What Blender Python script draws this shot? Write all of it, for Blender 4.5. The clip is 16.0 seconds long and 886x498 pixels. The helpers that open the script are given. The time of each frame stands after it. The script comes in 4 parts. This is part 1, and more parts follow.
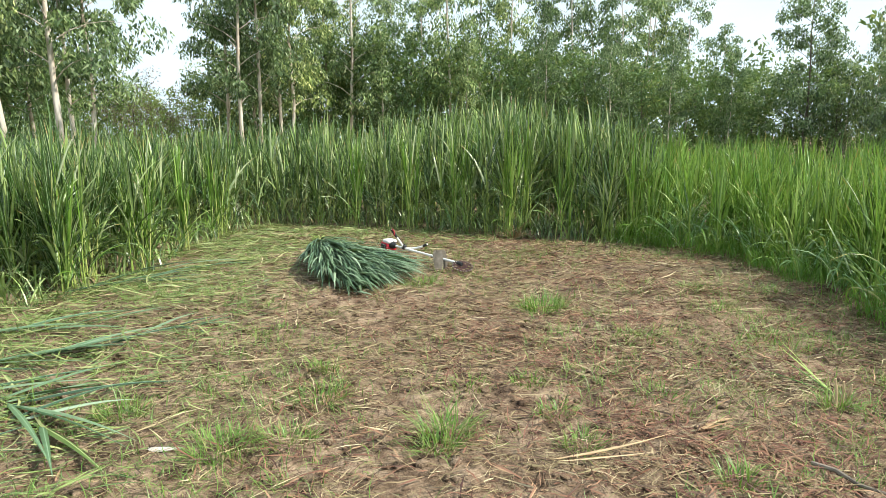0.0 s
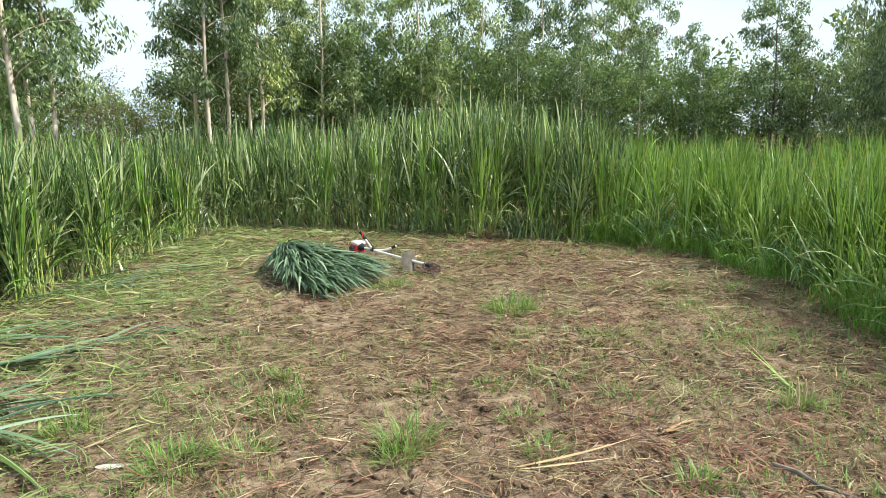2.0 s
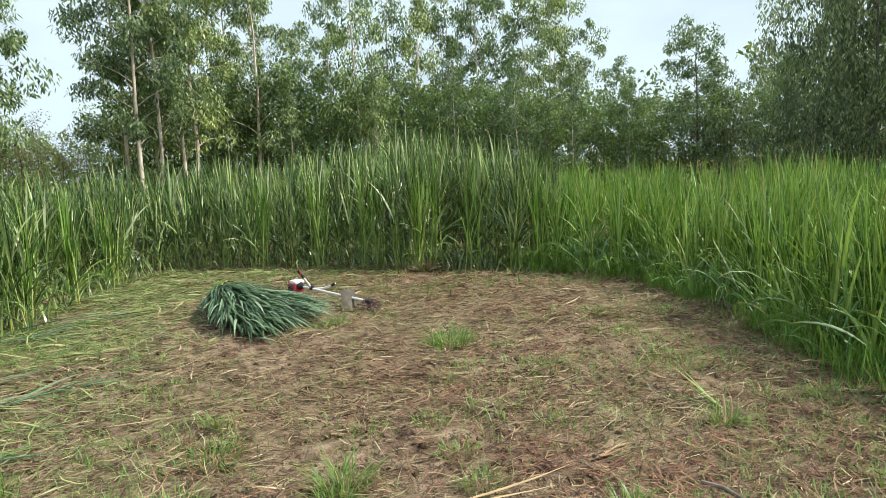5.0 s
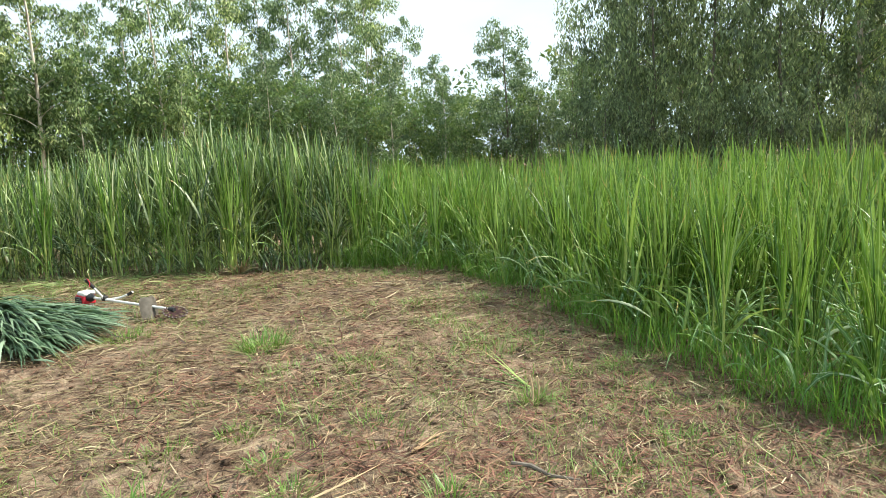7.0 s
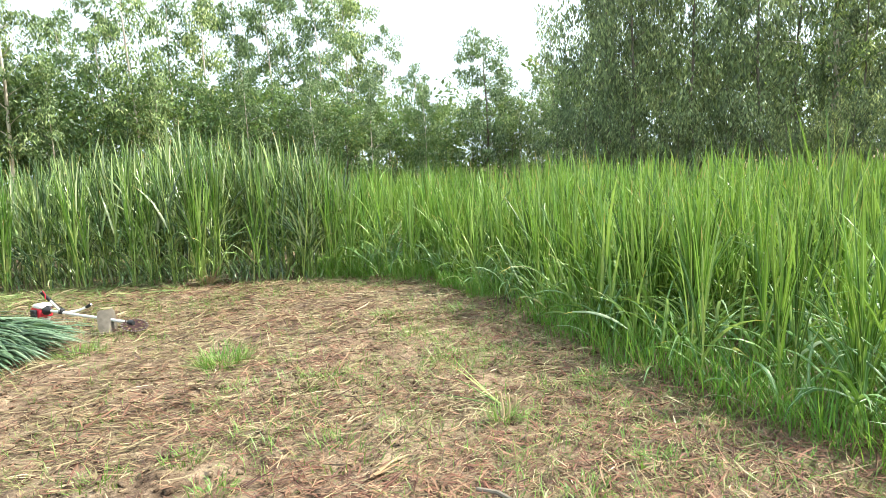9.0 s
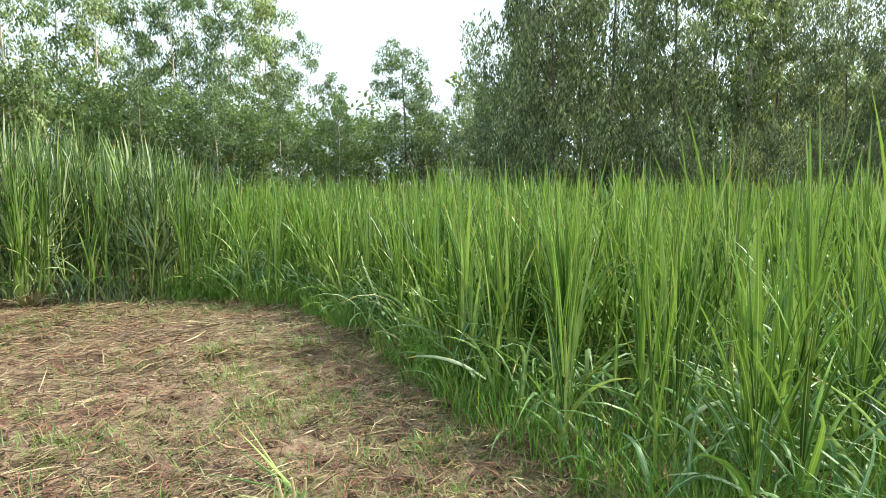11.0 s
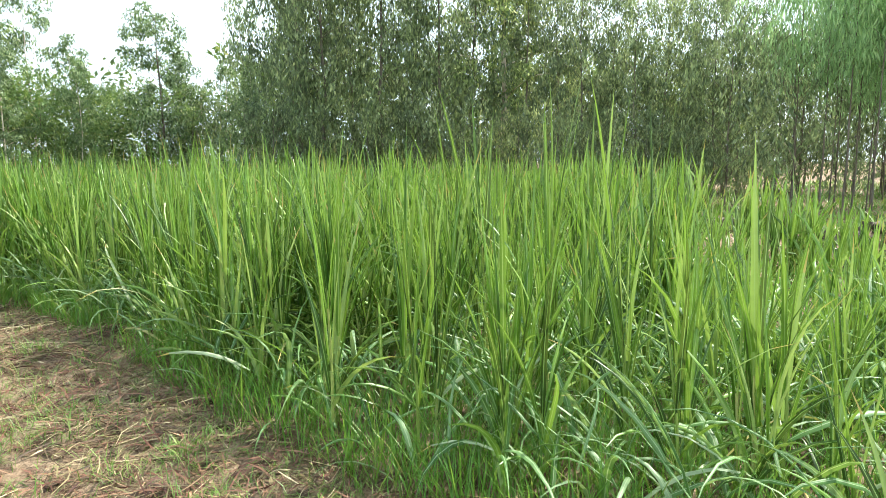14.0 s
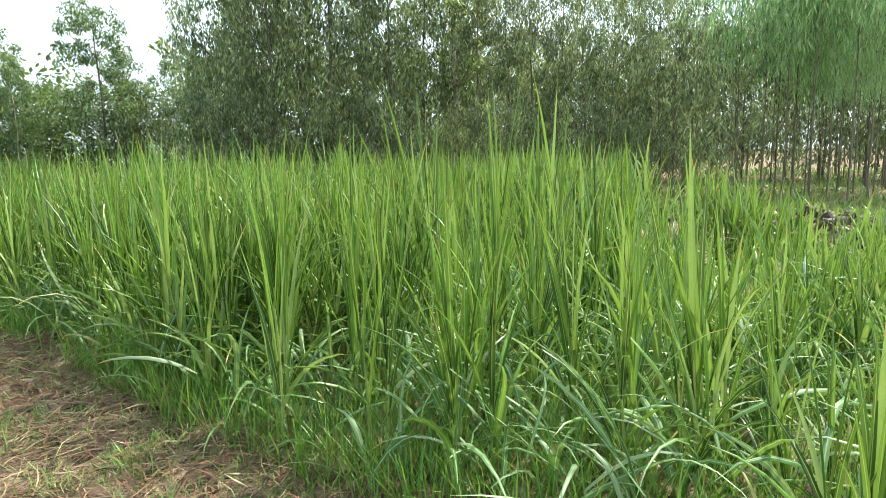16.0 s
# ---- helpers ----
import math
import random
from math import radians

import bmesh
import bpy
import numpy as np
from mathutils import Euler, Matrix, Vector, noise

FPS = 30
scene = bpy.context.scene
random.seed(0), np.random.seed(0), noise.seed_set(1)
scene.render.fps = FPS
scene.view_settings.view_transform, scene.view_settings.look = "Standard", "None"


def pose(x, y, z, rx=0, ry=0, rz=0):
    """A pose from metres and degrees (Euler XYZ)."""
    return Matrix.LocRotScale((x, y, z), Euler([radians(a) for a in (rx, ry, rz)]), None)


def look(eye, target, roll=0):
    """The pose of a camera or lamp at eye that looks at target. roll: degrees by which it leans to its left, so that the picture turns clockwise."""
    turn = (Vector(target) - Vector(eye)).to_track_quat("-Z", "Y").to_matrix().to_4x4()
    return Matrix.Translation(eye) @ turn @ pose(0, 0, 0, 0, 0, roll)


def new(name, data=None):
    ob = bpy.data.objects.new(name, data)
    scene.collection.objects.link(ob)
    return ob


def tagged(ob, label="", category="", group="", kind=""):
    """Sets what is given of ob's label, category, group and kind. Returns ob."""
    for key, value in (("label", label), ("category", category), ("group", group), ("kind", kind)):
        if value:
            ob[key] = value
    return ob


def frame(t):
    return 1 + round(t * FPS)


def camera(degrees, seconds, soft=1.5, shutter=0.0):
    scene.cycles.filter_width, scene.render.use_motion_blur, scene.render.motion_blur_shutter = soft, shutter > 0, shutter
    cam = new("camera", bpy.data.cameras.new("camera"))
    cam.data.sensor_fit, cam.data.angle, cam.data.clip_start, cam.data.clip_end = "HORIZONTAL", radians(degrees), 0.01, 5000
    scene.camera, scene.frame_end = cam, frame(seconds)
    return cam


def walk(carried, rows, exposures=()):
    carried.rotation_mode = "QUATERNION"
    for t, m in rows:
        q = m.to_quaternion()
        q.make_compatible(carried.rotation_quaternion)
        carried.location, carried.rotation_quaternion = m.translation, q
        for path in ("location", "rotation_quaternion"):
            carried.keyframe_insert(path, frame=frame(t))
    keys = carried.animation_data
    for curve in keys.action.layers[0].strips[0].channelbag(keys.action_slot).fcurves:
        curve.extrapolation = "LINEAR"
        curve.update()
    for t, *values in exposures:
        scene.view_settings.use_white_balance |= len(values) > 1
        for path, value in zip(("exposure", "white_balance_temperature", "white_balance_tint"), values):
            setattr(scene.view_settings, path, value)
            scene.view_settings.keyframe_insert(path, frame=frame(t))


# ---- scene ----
cam = camera(69.1, 16.0, soft=0.5)
PATH = [
    (0, (0.025, 0.067, 1.577), (0.019, 2.036, 1.232), -0.2),
    (0.5, (0.113, 0.118, 1.584), (0.171, 2.097, 1.303), -0.2),
    (1, (0.113, 0.143, 1.591), (0.09, 2.119, 1.284), -1.3),
    (1.5, (0.127, 0.168, 1.587), (0.153, 2.142, 1.265), -1.0),
    (2, (0.119, 0.147, 1.591), (0.186, 2.115, 1.242), -0.6),
    (2.5, (0.103, 0.14, 1.589), (0.063, 2.109, 1.238), -1.4),
    (3, (0.112, 0.119, 1.59), (0.045, 2.089, 1.256), -1.6),
    (3.5, (0.109, 0.123, 1.586), (0.106, 2.092, 1.239), -1.1),
    (4, (0.105, 0.114, 1.601), (0.01, 2.091, 1.315), -1.1),
    (4.5, (0.16, 0.108, 1.606), (0.185, 2.088, 1.33), -1.4),
    (5, (0.209, 0.115, 1.615), (0.445, 2.085, 1.361), -2.3),
    (5.2, (0.262, 0.113, 1.606), (0.663, 2.057, 1.358), -1.6),
    (7.3, (0.367, 0.238, 1.561), (1.124, 2.067, 1.28), -2.5),
    (7.5, (0.341, 0.226, 1.563), (1.098, 2.057, 1.291), -2.0),
    (8, (0.324, 0.216, 1.521), (1.094, 2.028, 1.17), -1.3),
    (8.5, (0.395, 0.252, 1.524), (1.228, 2.035, 1.173), -1.6),
    (8.7, (0.438, 0.295, 1.529), (1.223, 2.116, 1.267), -2.7),
    (10.8, (1.604, 1.039, 1.406), (2.58, 2.766, 1.153), -0.9),
    (11, (1.628, 1.022, 1.409), (2.609, 2.752, 1.205), -0.5),
    (11.5, (1.67, 1.001, 1.42), (2.789, 2.651, 1.266), 0.0),
    (12, (1.715, 1.007, 1.394), (2.969, 2.551, 1.183), 0.6),
    (12.5, (1.72, 1.02, 1.406), (3.089, 2.454, 1.141), 0.0),
    (13, (1.715, 1.024, 1.392), (3.07, 2.466, 1.099), 0.1),
    (13.5, (1.728, 1.027, 1.393), (3.135, 2.413, 1.077), -0.2),
    (14, (1.741, 1.023, 1.412), (3.241, 2.318, 1.142), -0.2),
    (14.5, (1.759, 1.019, 1.406), (3.314, 2.248, 1.138), -0.1),
    (15, (1.783, 1.018, 1.408), (3.357, 2.205, 1.074), -0.4),
    (15.5, (1.781, 1.0, 1.419), (3.363, 2.183, 1.105), -1.1),
    (16, (1.775, 0.991, 1.417), (3.357, 2.18, 1.125), -1.2),
]
# the clip's camera adjusts itself on the way: seconds, stops
EXPOSURE = [(0, 0.68), (1, 0.5), (2, 0.62), (3.5, 0.71), (4.5, 0.53), (5.0, 0.38), (5.2, 0.38), (7.3, 0.8), (8.0, 0.83), (8.3, 1.12), (8.5, 1.28), (8.7, 1.32), (10.8, 1.12), (11.0, 0.9), (11.5, 0.43), (12.0, 0.18), (12.5, 0.76), (13.0, 1.1), (14.0, 1.24), (14.5, 1.06), (15.0, 1.14), (15.5, 1.28), (16.0, 1.05)]
walk(cam, [(t, look(eye, target, roll)) for t, eye, target, roll in PATH], [(t, stops, 6500, 4) for t, stops in EXPOSURE])

# ---- light ----
SUN_AZ, SUN_EL = 104.0, 50.0
world = bpy.data.worlds.new("world")
scene.world = world
world.use_nodes = True
wt = world.node_tree
sky = wt.nodes.new("ShaderNodeTexSky")
sky.sky_type, sky.sun_disc = "NISHITA", False
sky.sun_elevation, sky.sun_rotation = radians(SUN_EL), radians(SUN_AZ)
sky.air_density, sky.dust_density, sky.ozone_density = 1.0, 2.5, 1.0
# thin bright cloud over the blue
wtc, wmap, wn, wr, wm = (wt.nodes.new(k) for k in ("ShaderNodeTexCoord", "ShaderNodeMapping", "ShaderNodeTexNoise", "ShaderNodeValToRGB", "ShaderNodeMix"))
wmap.inputs["Scale"].default_value = (1.0, 1.0, 2.2)
wn.inputs["Scale"].default_value, wn.inputs["Detail"].default_value = 2.2, 6
wr.color_ramp.elements[0].position, wr.color_ramp.elements[1].position = 0.32, 0.56
wr.color_ramp.elements[0].color = (0.68, 0.68, 0.68, 1)
wm.data_type = "RGBA"
wm.inputs[7].default_value = (8.8, 10.3, 11.8, 1)
wt.links.new(wtc.outputs["Generated"], wmap.inputs[0]), wt.links.new(wmap.outputs[0], wn.inputs["Vector"]), wt.links.new(wn.outputs[0], wr.inputs[0])
wt.links.new(wr.outputs[0], wm.inputs[0]), wt.links.new(sky.outputs[0], wm.inputs[6])
wt.links.new(wm.outputs[2], wt.nodes["Background"].inputs[0])
wt.nodes["Background"].inputs[1].default_value = 0.074
to_sun = Vector((math.sin(radians(SUN_AZ)) * math.cos(radians(SUN_EL)), math.cos(radians(SUN_AZ)) * math.cos(radians(SUN_EL)), math.sin(radians(SUN_EL))))
sun = new("sun", bpy.data.lights.new("sun", "SUN"))
sun.data.energy, sun.data.angle, sun.data.color = 5.0, radians(2.5), (1.0, 0.94, 0.84)
sun.matrix_world = look(to_sun * 60, (0, 0, 0))


# ---- materials ----
def mat(name):
    m = bpy.data.materials.new(name)
    m.use_nodes = True
    return m, m.node_tree.nodes, m.node_tree.links, m.node_tree.nodes["Principled BSDF"]


def ramp(nodes, stops):
    r = nodes.new("ShaderNodeValToRGB")
    el = r.color_ramp.elements
    while len(el) < len(stops):
        el.new(0.5)
    for e, (p, c) in zip(el, stops):
        e.position, e.color = p, (*c, 1)
    return r


def randomness(nodes, links):
    """One number for each leaf, whether it is joined with others or an object of its own."""
    geo, inf, add, fr = nodes.new("ShaderNodeNewGeometry"), nodes.new("ShaderNodeObjectInfo"), nodes.new("ShaderNodeMath"), nodes.new("ShaderNodeMath")
    add.operation, fr.operation = "ADD", "FRACT"
    links.new(geo.outputs["Random Per Island"], add.inputs[0])
    links.new(inf.outputs["Random"], add.inputs[1])
    links.new(add.outputs[0], fr.inputs[0])
    return fr.outputs[0]


def noise_node(nodes, links, scale, detail=4, rough=0.6, coord="Object"):
    tc, n = nodes.new("ShaderNodeTexCoord"), nodes.new("ShaderNodeTexNoise")
    n.inputs["Scale"].default_value, n.inputs["Detail"].default_value, n.inputs["Roughness"].default_value = scale, detail, rough
    links.new(tc.outputs[coord], n.inputs["Vector"])
    return n


def mixc(nodes, links, a, b, fac, mode="MIX"):
    m = nodes.new("ShaderNodeMix")
    m.data_type, m.blend_type = "RGBA", mode
    for s, v in ((0, fac), (6, a), (7, b)):
        if isinstance(v, (int, float)):
            m.inputs[s].default_value = v
        elif isinstance(v, tuple):
            m.inputs[s].default_value = (*v, 1)
        else:
            links.new(v, m.inputs[s])
    return m.outputs[2]


def blade_material(name, stops, midrib=None, tip=None, glow=0.35, rough=0.45, glow_tint=(0.6, 0.85, 0.14), rib=0.07, each=False):
    """A leaf blade: colour by leaf, paler midrib, dry tip on some, light passing through it."""
    m, n, l, p = mat(name)
    rnd = randomness(n, l)
    r = ramp(n, stops)
    l.new(rnd, r.inputs[0])
    col = r.outputs[0]
    nz = noise_node(n, l, 14, 3)
    vary = ramp(n, [(0.3, (0.78, 0.8, 0.78)), (0.7, (1.12, 1.1, 1.05))])
    l.new(nz.outputs[0], vary.inputs[0])
    col = mixc(n, l, col, vary.outputs[0], 1.0, "MULTIPLY")
    if each:
        # trees differ from one another in tone
        inf, tone = n.new("ShaderNodeObjectInfo"), ramp(n, [(0.0, (0.62, 0.68, 0.72)), (0.35, (0.85, 0.92, 0.9)), (0.7, (1.1, 1.08, 1.0)), (1.0, (1.4, 1.28, 0.98))])
        l.new(inf.outputs["Random"], tone.inputs[0])
        col = mixc(n, l, col, tone.outputs[0], 1.0, "MULTIPLY")
        wide, patchy = noise_node(n, l, 1.1, 2), ramp(n, [(0.35, (0.62, 0.68, 0.66)), (0.65, (1.3, 1.26, 1.1))])
        l.new(wide.outputs[0], patchy.inputs[0])
        col = mixc(n, l, col, patchy.outputs[0], 1.0, "MULTIPLY")
    uv, sep = n.new("ShaderNodeUVMap"), n.new("ShaderNodeSeparateXYZ")
    l.new(uv.outputs[0], sep.inputs[0])
    if midrib:
        d, ab, lt = n.new("ShaderNodeMath"), n.new("ShaderNodeMath"), n.new("ShaderNodeMath")
        d.operation, ab.operation, lt.operation = "SUBTRACT", "ABSOLUTE", "LESS_THAN"
        d.inputs[1].default_value, lt.inputs[1].default_value = 0.5, rib
        l.new(sep.outputs[0], d.inputs[0]), l.new(d.outputs[0], ab.inputs[0]), l.new(ab.outputs[0], lt.inputs[0])
        col = mixc(n, l, col, midrib, lt.outputs[0])
    if tip:
        # the last part of one leaf in six is dry
        g1, g2, mu = n.new("ShaderNodeMath"), n.new("ShaderNodeMath"), n.new("ShaderNodeMath")
        g1.operation, g2.operation, mu.operation = "GREATER_THAN", "GREATER_THAN", "MULTIPLY"
        g1.inputs[1].default_value, g2.inputs[1].default_value = 0.84, 0.9
        l.new(sep.outputs[1], g1.inputs[0]), l.new(rnd, g2.inputs[0])
        l.new(g1.outputs[0], mu.inputs[0]), l.new(g2.outputs[0], mu.inputs[1])
        col = mixc(n, l, col, tip, mu.outputs[0])
    l.new(col, p.inputs["Base Color"])
    p.inputs["Roughness"].default_value = rough
    p.inputs["Specular IOR Level"].default_value = 0.5
    if glow:
        tr, mx = n.new("ShaderNodeBsdfTranslucent"), n.new("ShaderNodeMixShader")
        l.new(mixc(n, l, col, glow_tint, 0.35), tr.inputs[0])
        mx.inputs[0].default_value = glow
        l.new(p.outputs[0], mx.inputs[1]), l.new(tr.outputs[0], mx.inputs[2])
        l.new(mx.outputs[0], n["Material Output"].inputs[0])
    return m


def plain(name, base, rough=0.5, metal=0.0, vary=0.15, scale=20.0, bump=0.0, alpha=1.0):
    m, n, l, p = mat(name)
    nz = noise_node(n, l, scale, 6)
    lo, hi = tuple(c * (1 - vary) for c in base), tuple(min(1, c * (1 + vary)) for c in base)
    r = ramp(n, [(0.3, lo), (0.7, hi)])
    l.new(nz.outputs[0], r.inputs[0]), l.new(r.outputs[0], p.inputs["Base Color"])
    p.inputs["Roughness"].default_value, p.inputs["Metallic"].default_value, p.inputs["Alpha"].default_value = rough, metal, alpha
    if bump:
        b = n.new("ShaderNodeBump")
        b.inputs["Strength"].default_value, b.inputs["Distance"].default_value = bump, 0.01
        l.new(nz.outputs[0], b.inputs["Height"]), l.new(b.outputs[0], p.inputs["Normal"])
    return m


# dark gaps and sunlit blades are put into the colour: near-black to pale stops
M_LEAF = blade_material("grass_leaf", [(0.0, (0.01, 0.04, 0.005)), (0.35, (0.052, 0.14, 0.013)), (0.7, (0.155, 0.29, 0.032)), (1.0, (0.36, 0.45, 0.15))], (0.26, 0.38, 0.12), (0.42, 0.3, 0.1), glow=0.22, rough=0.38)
# whitish top stops stand in for glints, near-black ones for shaded gaps
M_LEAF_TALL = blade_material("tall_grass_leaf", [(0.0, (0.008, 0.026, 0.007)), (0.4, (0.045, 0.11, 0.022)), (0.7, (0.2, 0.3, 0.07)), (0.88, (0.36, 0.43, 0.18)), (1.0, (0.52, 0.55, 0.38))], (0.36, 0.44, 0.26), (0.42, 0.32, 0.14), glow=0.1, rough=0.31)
M_ARCH = blade_material("arching_leaf", [(0.0, (0.04, 0.12, 0.025)), (0.45, (0.1, 0.22, 0.06)), (0.8, (0.22, 0.33, 0.17)), (0.95, (0.36, 0.43, 0.28)), (1.0, (0.5, 0.4, 0.14))], (0.34, 0.44, 0.24), (0.55, 0.4, 0.12), glow=0.25, rough=0.5)
M_CANE = blade_material("grass_cane", [(0.0, (0.22, 0.31, 0.07)), (0.6, (0.36, 0.44, 0.12)), (1.0, (0.45, 0.45, 0.18))], glow=0.0, rough=0.4)
M_CANE_DRY = plain("dry_cane", (0.5, 0.36, 0.22), 0.6, vary=0.25, scale=30)
M_UNDER = blade_material("short_grass_leaf", [(0.0, (0.065, 0.18, 0.02)), (0.6, (0.1, 0.25, 0.028)), (0.93, (0.16, 0.3, 0.045)), (1.0, (0.38, 0.33, 0.12))], glow=0.32)
M_SPROUT = blade_material("sprout_leaf", [(0.0, (0.07, 0.16, 0.025)), (0.5, (0.13, 0.25, 0.04)), (0.85, (0.2, 0.3, 0.07)), (1.0, (0.34, 0.3, 0.13))], glow=0.2)
M_STRAW = blade_material("straw", [(0.0, (0.045, 0.026, 0.017)), (0.3, (0.12, 0.07, 0.042)), (0.5, (0.2, 0.17, 0.075)), (0.7, (0.25, 0.18, 0.1)), (0.9, (0.37, 0.29, 0.17)), (1.0, (0.54, 0.45, 0.29))], glow=0.0, rough=0.7)
M_DRY = blade_material("dry_leaf", [(0.0, (0.3, 0.17, 0.09)), (0.6, (0.48, 0.33, 0.2)), (1.0, (0.62, 0.5, 0.34))], glow=0.1, rough=0.7)
M_PALE = blade_material("pale_dead_leaf", [(0.0, (0.36, 0.33, 0.31)), (1.0, (0.46, 0.42, 0.4))], glow=0.0, rough=0.7)
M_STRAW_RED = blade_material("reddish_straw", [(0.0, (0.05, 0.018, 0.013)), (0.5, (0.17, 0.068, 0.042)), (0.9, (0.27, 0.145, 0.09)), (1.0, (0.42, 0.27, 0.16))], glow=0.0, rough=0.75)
M_CUT = blade_material("cut_grass_leaf", [(0.0, (0.04, 0.08, 0.022)), (0.4, (0.105, 0.165, 0.042)), (0.75, (0.21, 0.265, 0.075)), (1.0, (0.4, 0.39, 0.18))], (0.34, 0.4, 0.18), glow=0.15, rough=0.5)
# sheen and dark gaps of the heap are painted in by the end stops
M_PILE = blade_material("fresh_pile_leaf", [(0.0, (0.008, 0.024, 0.013)), (0.4, (0.034, 0.08, 0.038)), (0.75, (0.115, 0.19, 0.1)), (1.0, (0.3, 0.38, 0.27))], (0.2, 0.3, 0.19), glow=0.08, rough=0.4)
# darkest stops paint the shade inside crowns, palest ones the lit leaves; likewise M_TREE_GREY
M_TREE = blade_material("eucalyptus_leaf", [(0.0, (0.025, 0.048, 0.026)), (0.35, (0.105, 0.165, 0.072)), (0.7, (0.28, 0.37, 0.165)), (1.0, (0.52, 0.57, 0.36))], glow=0.25, rough=0.5, glow_tint=(0.55, 0.8, 0.25), each=True)
M_TREE_GREY = blade_material("grey_green_leaf", [(0.0, (0.028, 0.046, 0.026)), (0.4, (0.105, 0.148, 0.08)), (0.8, (0.27, 0.33, 0.17)), (1.0, (0.43, 0.47, 0.26))], glow=0.34, rough=0.5, glow_tint=(0.7, 0.85, 0.4), each=True)
M_TREE_SOFT = blade_material("weeping_leaf", [(0.0, (0.14, 0.25, 0.11)), (0.5, (0.24, 0.39, 0.17)), (1.0, (0.36, 0.5, 0.24))], glow=0.5, rough=0.5, glow_tint=(0.6, 0.9, 0.4))
M_SHRUB = blade_material("shrub_leaf", [(0.0, (0.045, 0.085, 0.042)), (0.5, (0.1, 0.17, 0.08)), (0.9, (0.18, 0.26, 0.125)), (1.0, (0.26, 0.26, 0.14))], glow=0.3, rough=0.62, each=True)
# yellow-green shrub leaves, brightened: the sunlight on them is put into the colour
M_SHRUB_SUNLIT = blade_material("sunlit_shrub_leaf", [(0.0, (0.16, 0.21, 0.06)), (0.5, (0.28, 0.35, 0.11)), (0.9, (0.4, 0.45, 0.16)), (1.0, (0.46, 0.42, 0.2))], glow=0.35, rough=0.6)
M_SHRUB_DRY = blade_material("dry_shrub_leaf", [(0.0, (0.12, 0.08, 0.06)), (0.5, (0.24, 0.17, 0.13)), (1.0, (0.36, 0.27, 0.2))], glow=0.1, rough=0.7)


def bark(name, lo, hi, dark):
    m, n, l, p = mat(name)
    tc, mp = n.new("ShaderNodeTexCoord"), n.new("ShaderNodeMapping")
    mp.inputs["Scale"].default_value = (3, 3, 0.6)
    l.new(tc.outputs["Object"], mp.inputs[0])
    nz = n.new("ShaderNodeTexNoise")
    nz.inputs["Scale"].default_value, nz.inputs["Detail"].default_value = 3.0, 8
    l.new(mp.outputs[0], nz.inputs["Vector"])
    r = ramp(n, [(0.3, dark), (0.45, lo), (0.65, hi)])
    l.new(nz.outputs[0], r.inputs[0]), l.new(r.outputs[0], p.inputs["Base Color"])
    b = n.new("ShaderNodeBump")
    b.inputs["Strength"].default_value, b.inputs["Distance"].default_value = 0.4, 0.02
    l.new(nz.outputs[0], b.inputs["Height"]), l.new(b.outputs[0], p.inputs["Normal"])
    p.inputs["Roughness"].default_value = 0.8
    return m


M_BARK = bark("pale_bark", (0.52, 0.43, 0.35), (0.78, 0.7, 0.61), (0.26, 0.18, 0.13))
M_BARK_DARK = bark("dark_bark", (0.12, 0.1, 0.075), (0.22, 0.18, 0.14), (0.06, 0.045, 0.035))

# soil: tan crust, broad darker patches, crumbs
m, n, l, p = mat("soil")
big, mid_n, fine = noise_node(n, l, 0.9, 5), noise_node(n, l, 6, 6, 0.65), noise_node(n, l, 60, 6, 0.7)
# crevice shade is painted in: mid and fine noise darken where the bumps dip
r1 = ramp(n, [(0.3, (0.05, 0.031, 0.022)), (0.44, (0.185, 0.13, 0.09)), (0.62, (0.39, 0.295, 0.215))])
l.new(mid_n.outputs[0], r1.inputs[0])
r2 = ramp(n, [(0.3, (0.8, 0.77, 0.74)), (0.7, (1.08, 1.04, 1.0))])
l.new(big.outputs[0], r2.inputs[0])
r3 = ramp(n, [(0.3, (0.6, 0.58, 0.55)), (0.6, (1.1, 1.1, 1.1))])
l.new(fine.outputs[0], r3.inputs[0])
c = mixc(n, l, mixc(n, l, r1.outputs[0], r2.outputs[0], 1.0, "MULTIPLY"), r3.outputs[0], 0.8, "MULTIPLY")
l.new(c, p.inputs["Base Color"])
b1, b2 = n.new("ShaderNodeBump"), n.new("ShaderNodeBump")
b1.inputs["Distance"].default_value, b2.inputs["Distance"].default_value = 0.06, 0.015
l.new(mid_n.outputs[0], b1.inputs["Height"]), l.new(fine.outputs[0], b2.inputs["Height"])
l.new(b1.outputs[0], b2.inputs["Normal"]), l.new(b2.outputs[0], p.inputs["Normal"])
p.inputs["Roughness"].default_value = 0.95
p.inputs["Specular IOR Level"].default_value = 0.15
M_SOIL = m

M_RUBBLE = plain("grey_rubble", (0.11, 0.09, 0.068), 0.9, vary=0.5, scale=6, bump=0.6)
M_RED = plain("red_plastic", (0.55, 0.03, 0.05), 0.35, vary=0.1)
M_WHITE = plain("white_plastic", (0.72, 0.7, 0.68), 0.4, vary=0.08)
M_BLACK = plain("black_rubber", (0.02, 0.02, 0.022), 0.6, vary=0.2)
M_ALU = plain("aluminium_tube", (0.8, 0.79, 0.77), 0.4, metal=0.25, vary=0.08)
M_STEEL = plain("rusty_steel", (0.07, 0.03, 0.028), 0.65, metal=0.2, vary=0.5, scale=40)
M_EDGE = plain("ground_steel_tip", (0.22, 0.19, 0.17), 0.45, metal=0.5, vary=0.1)
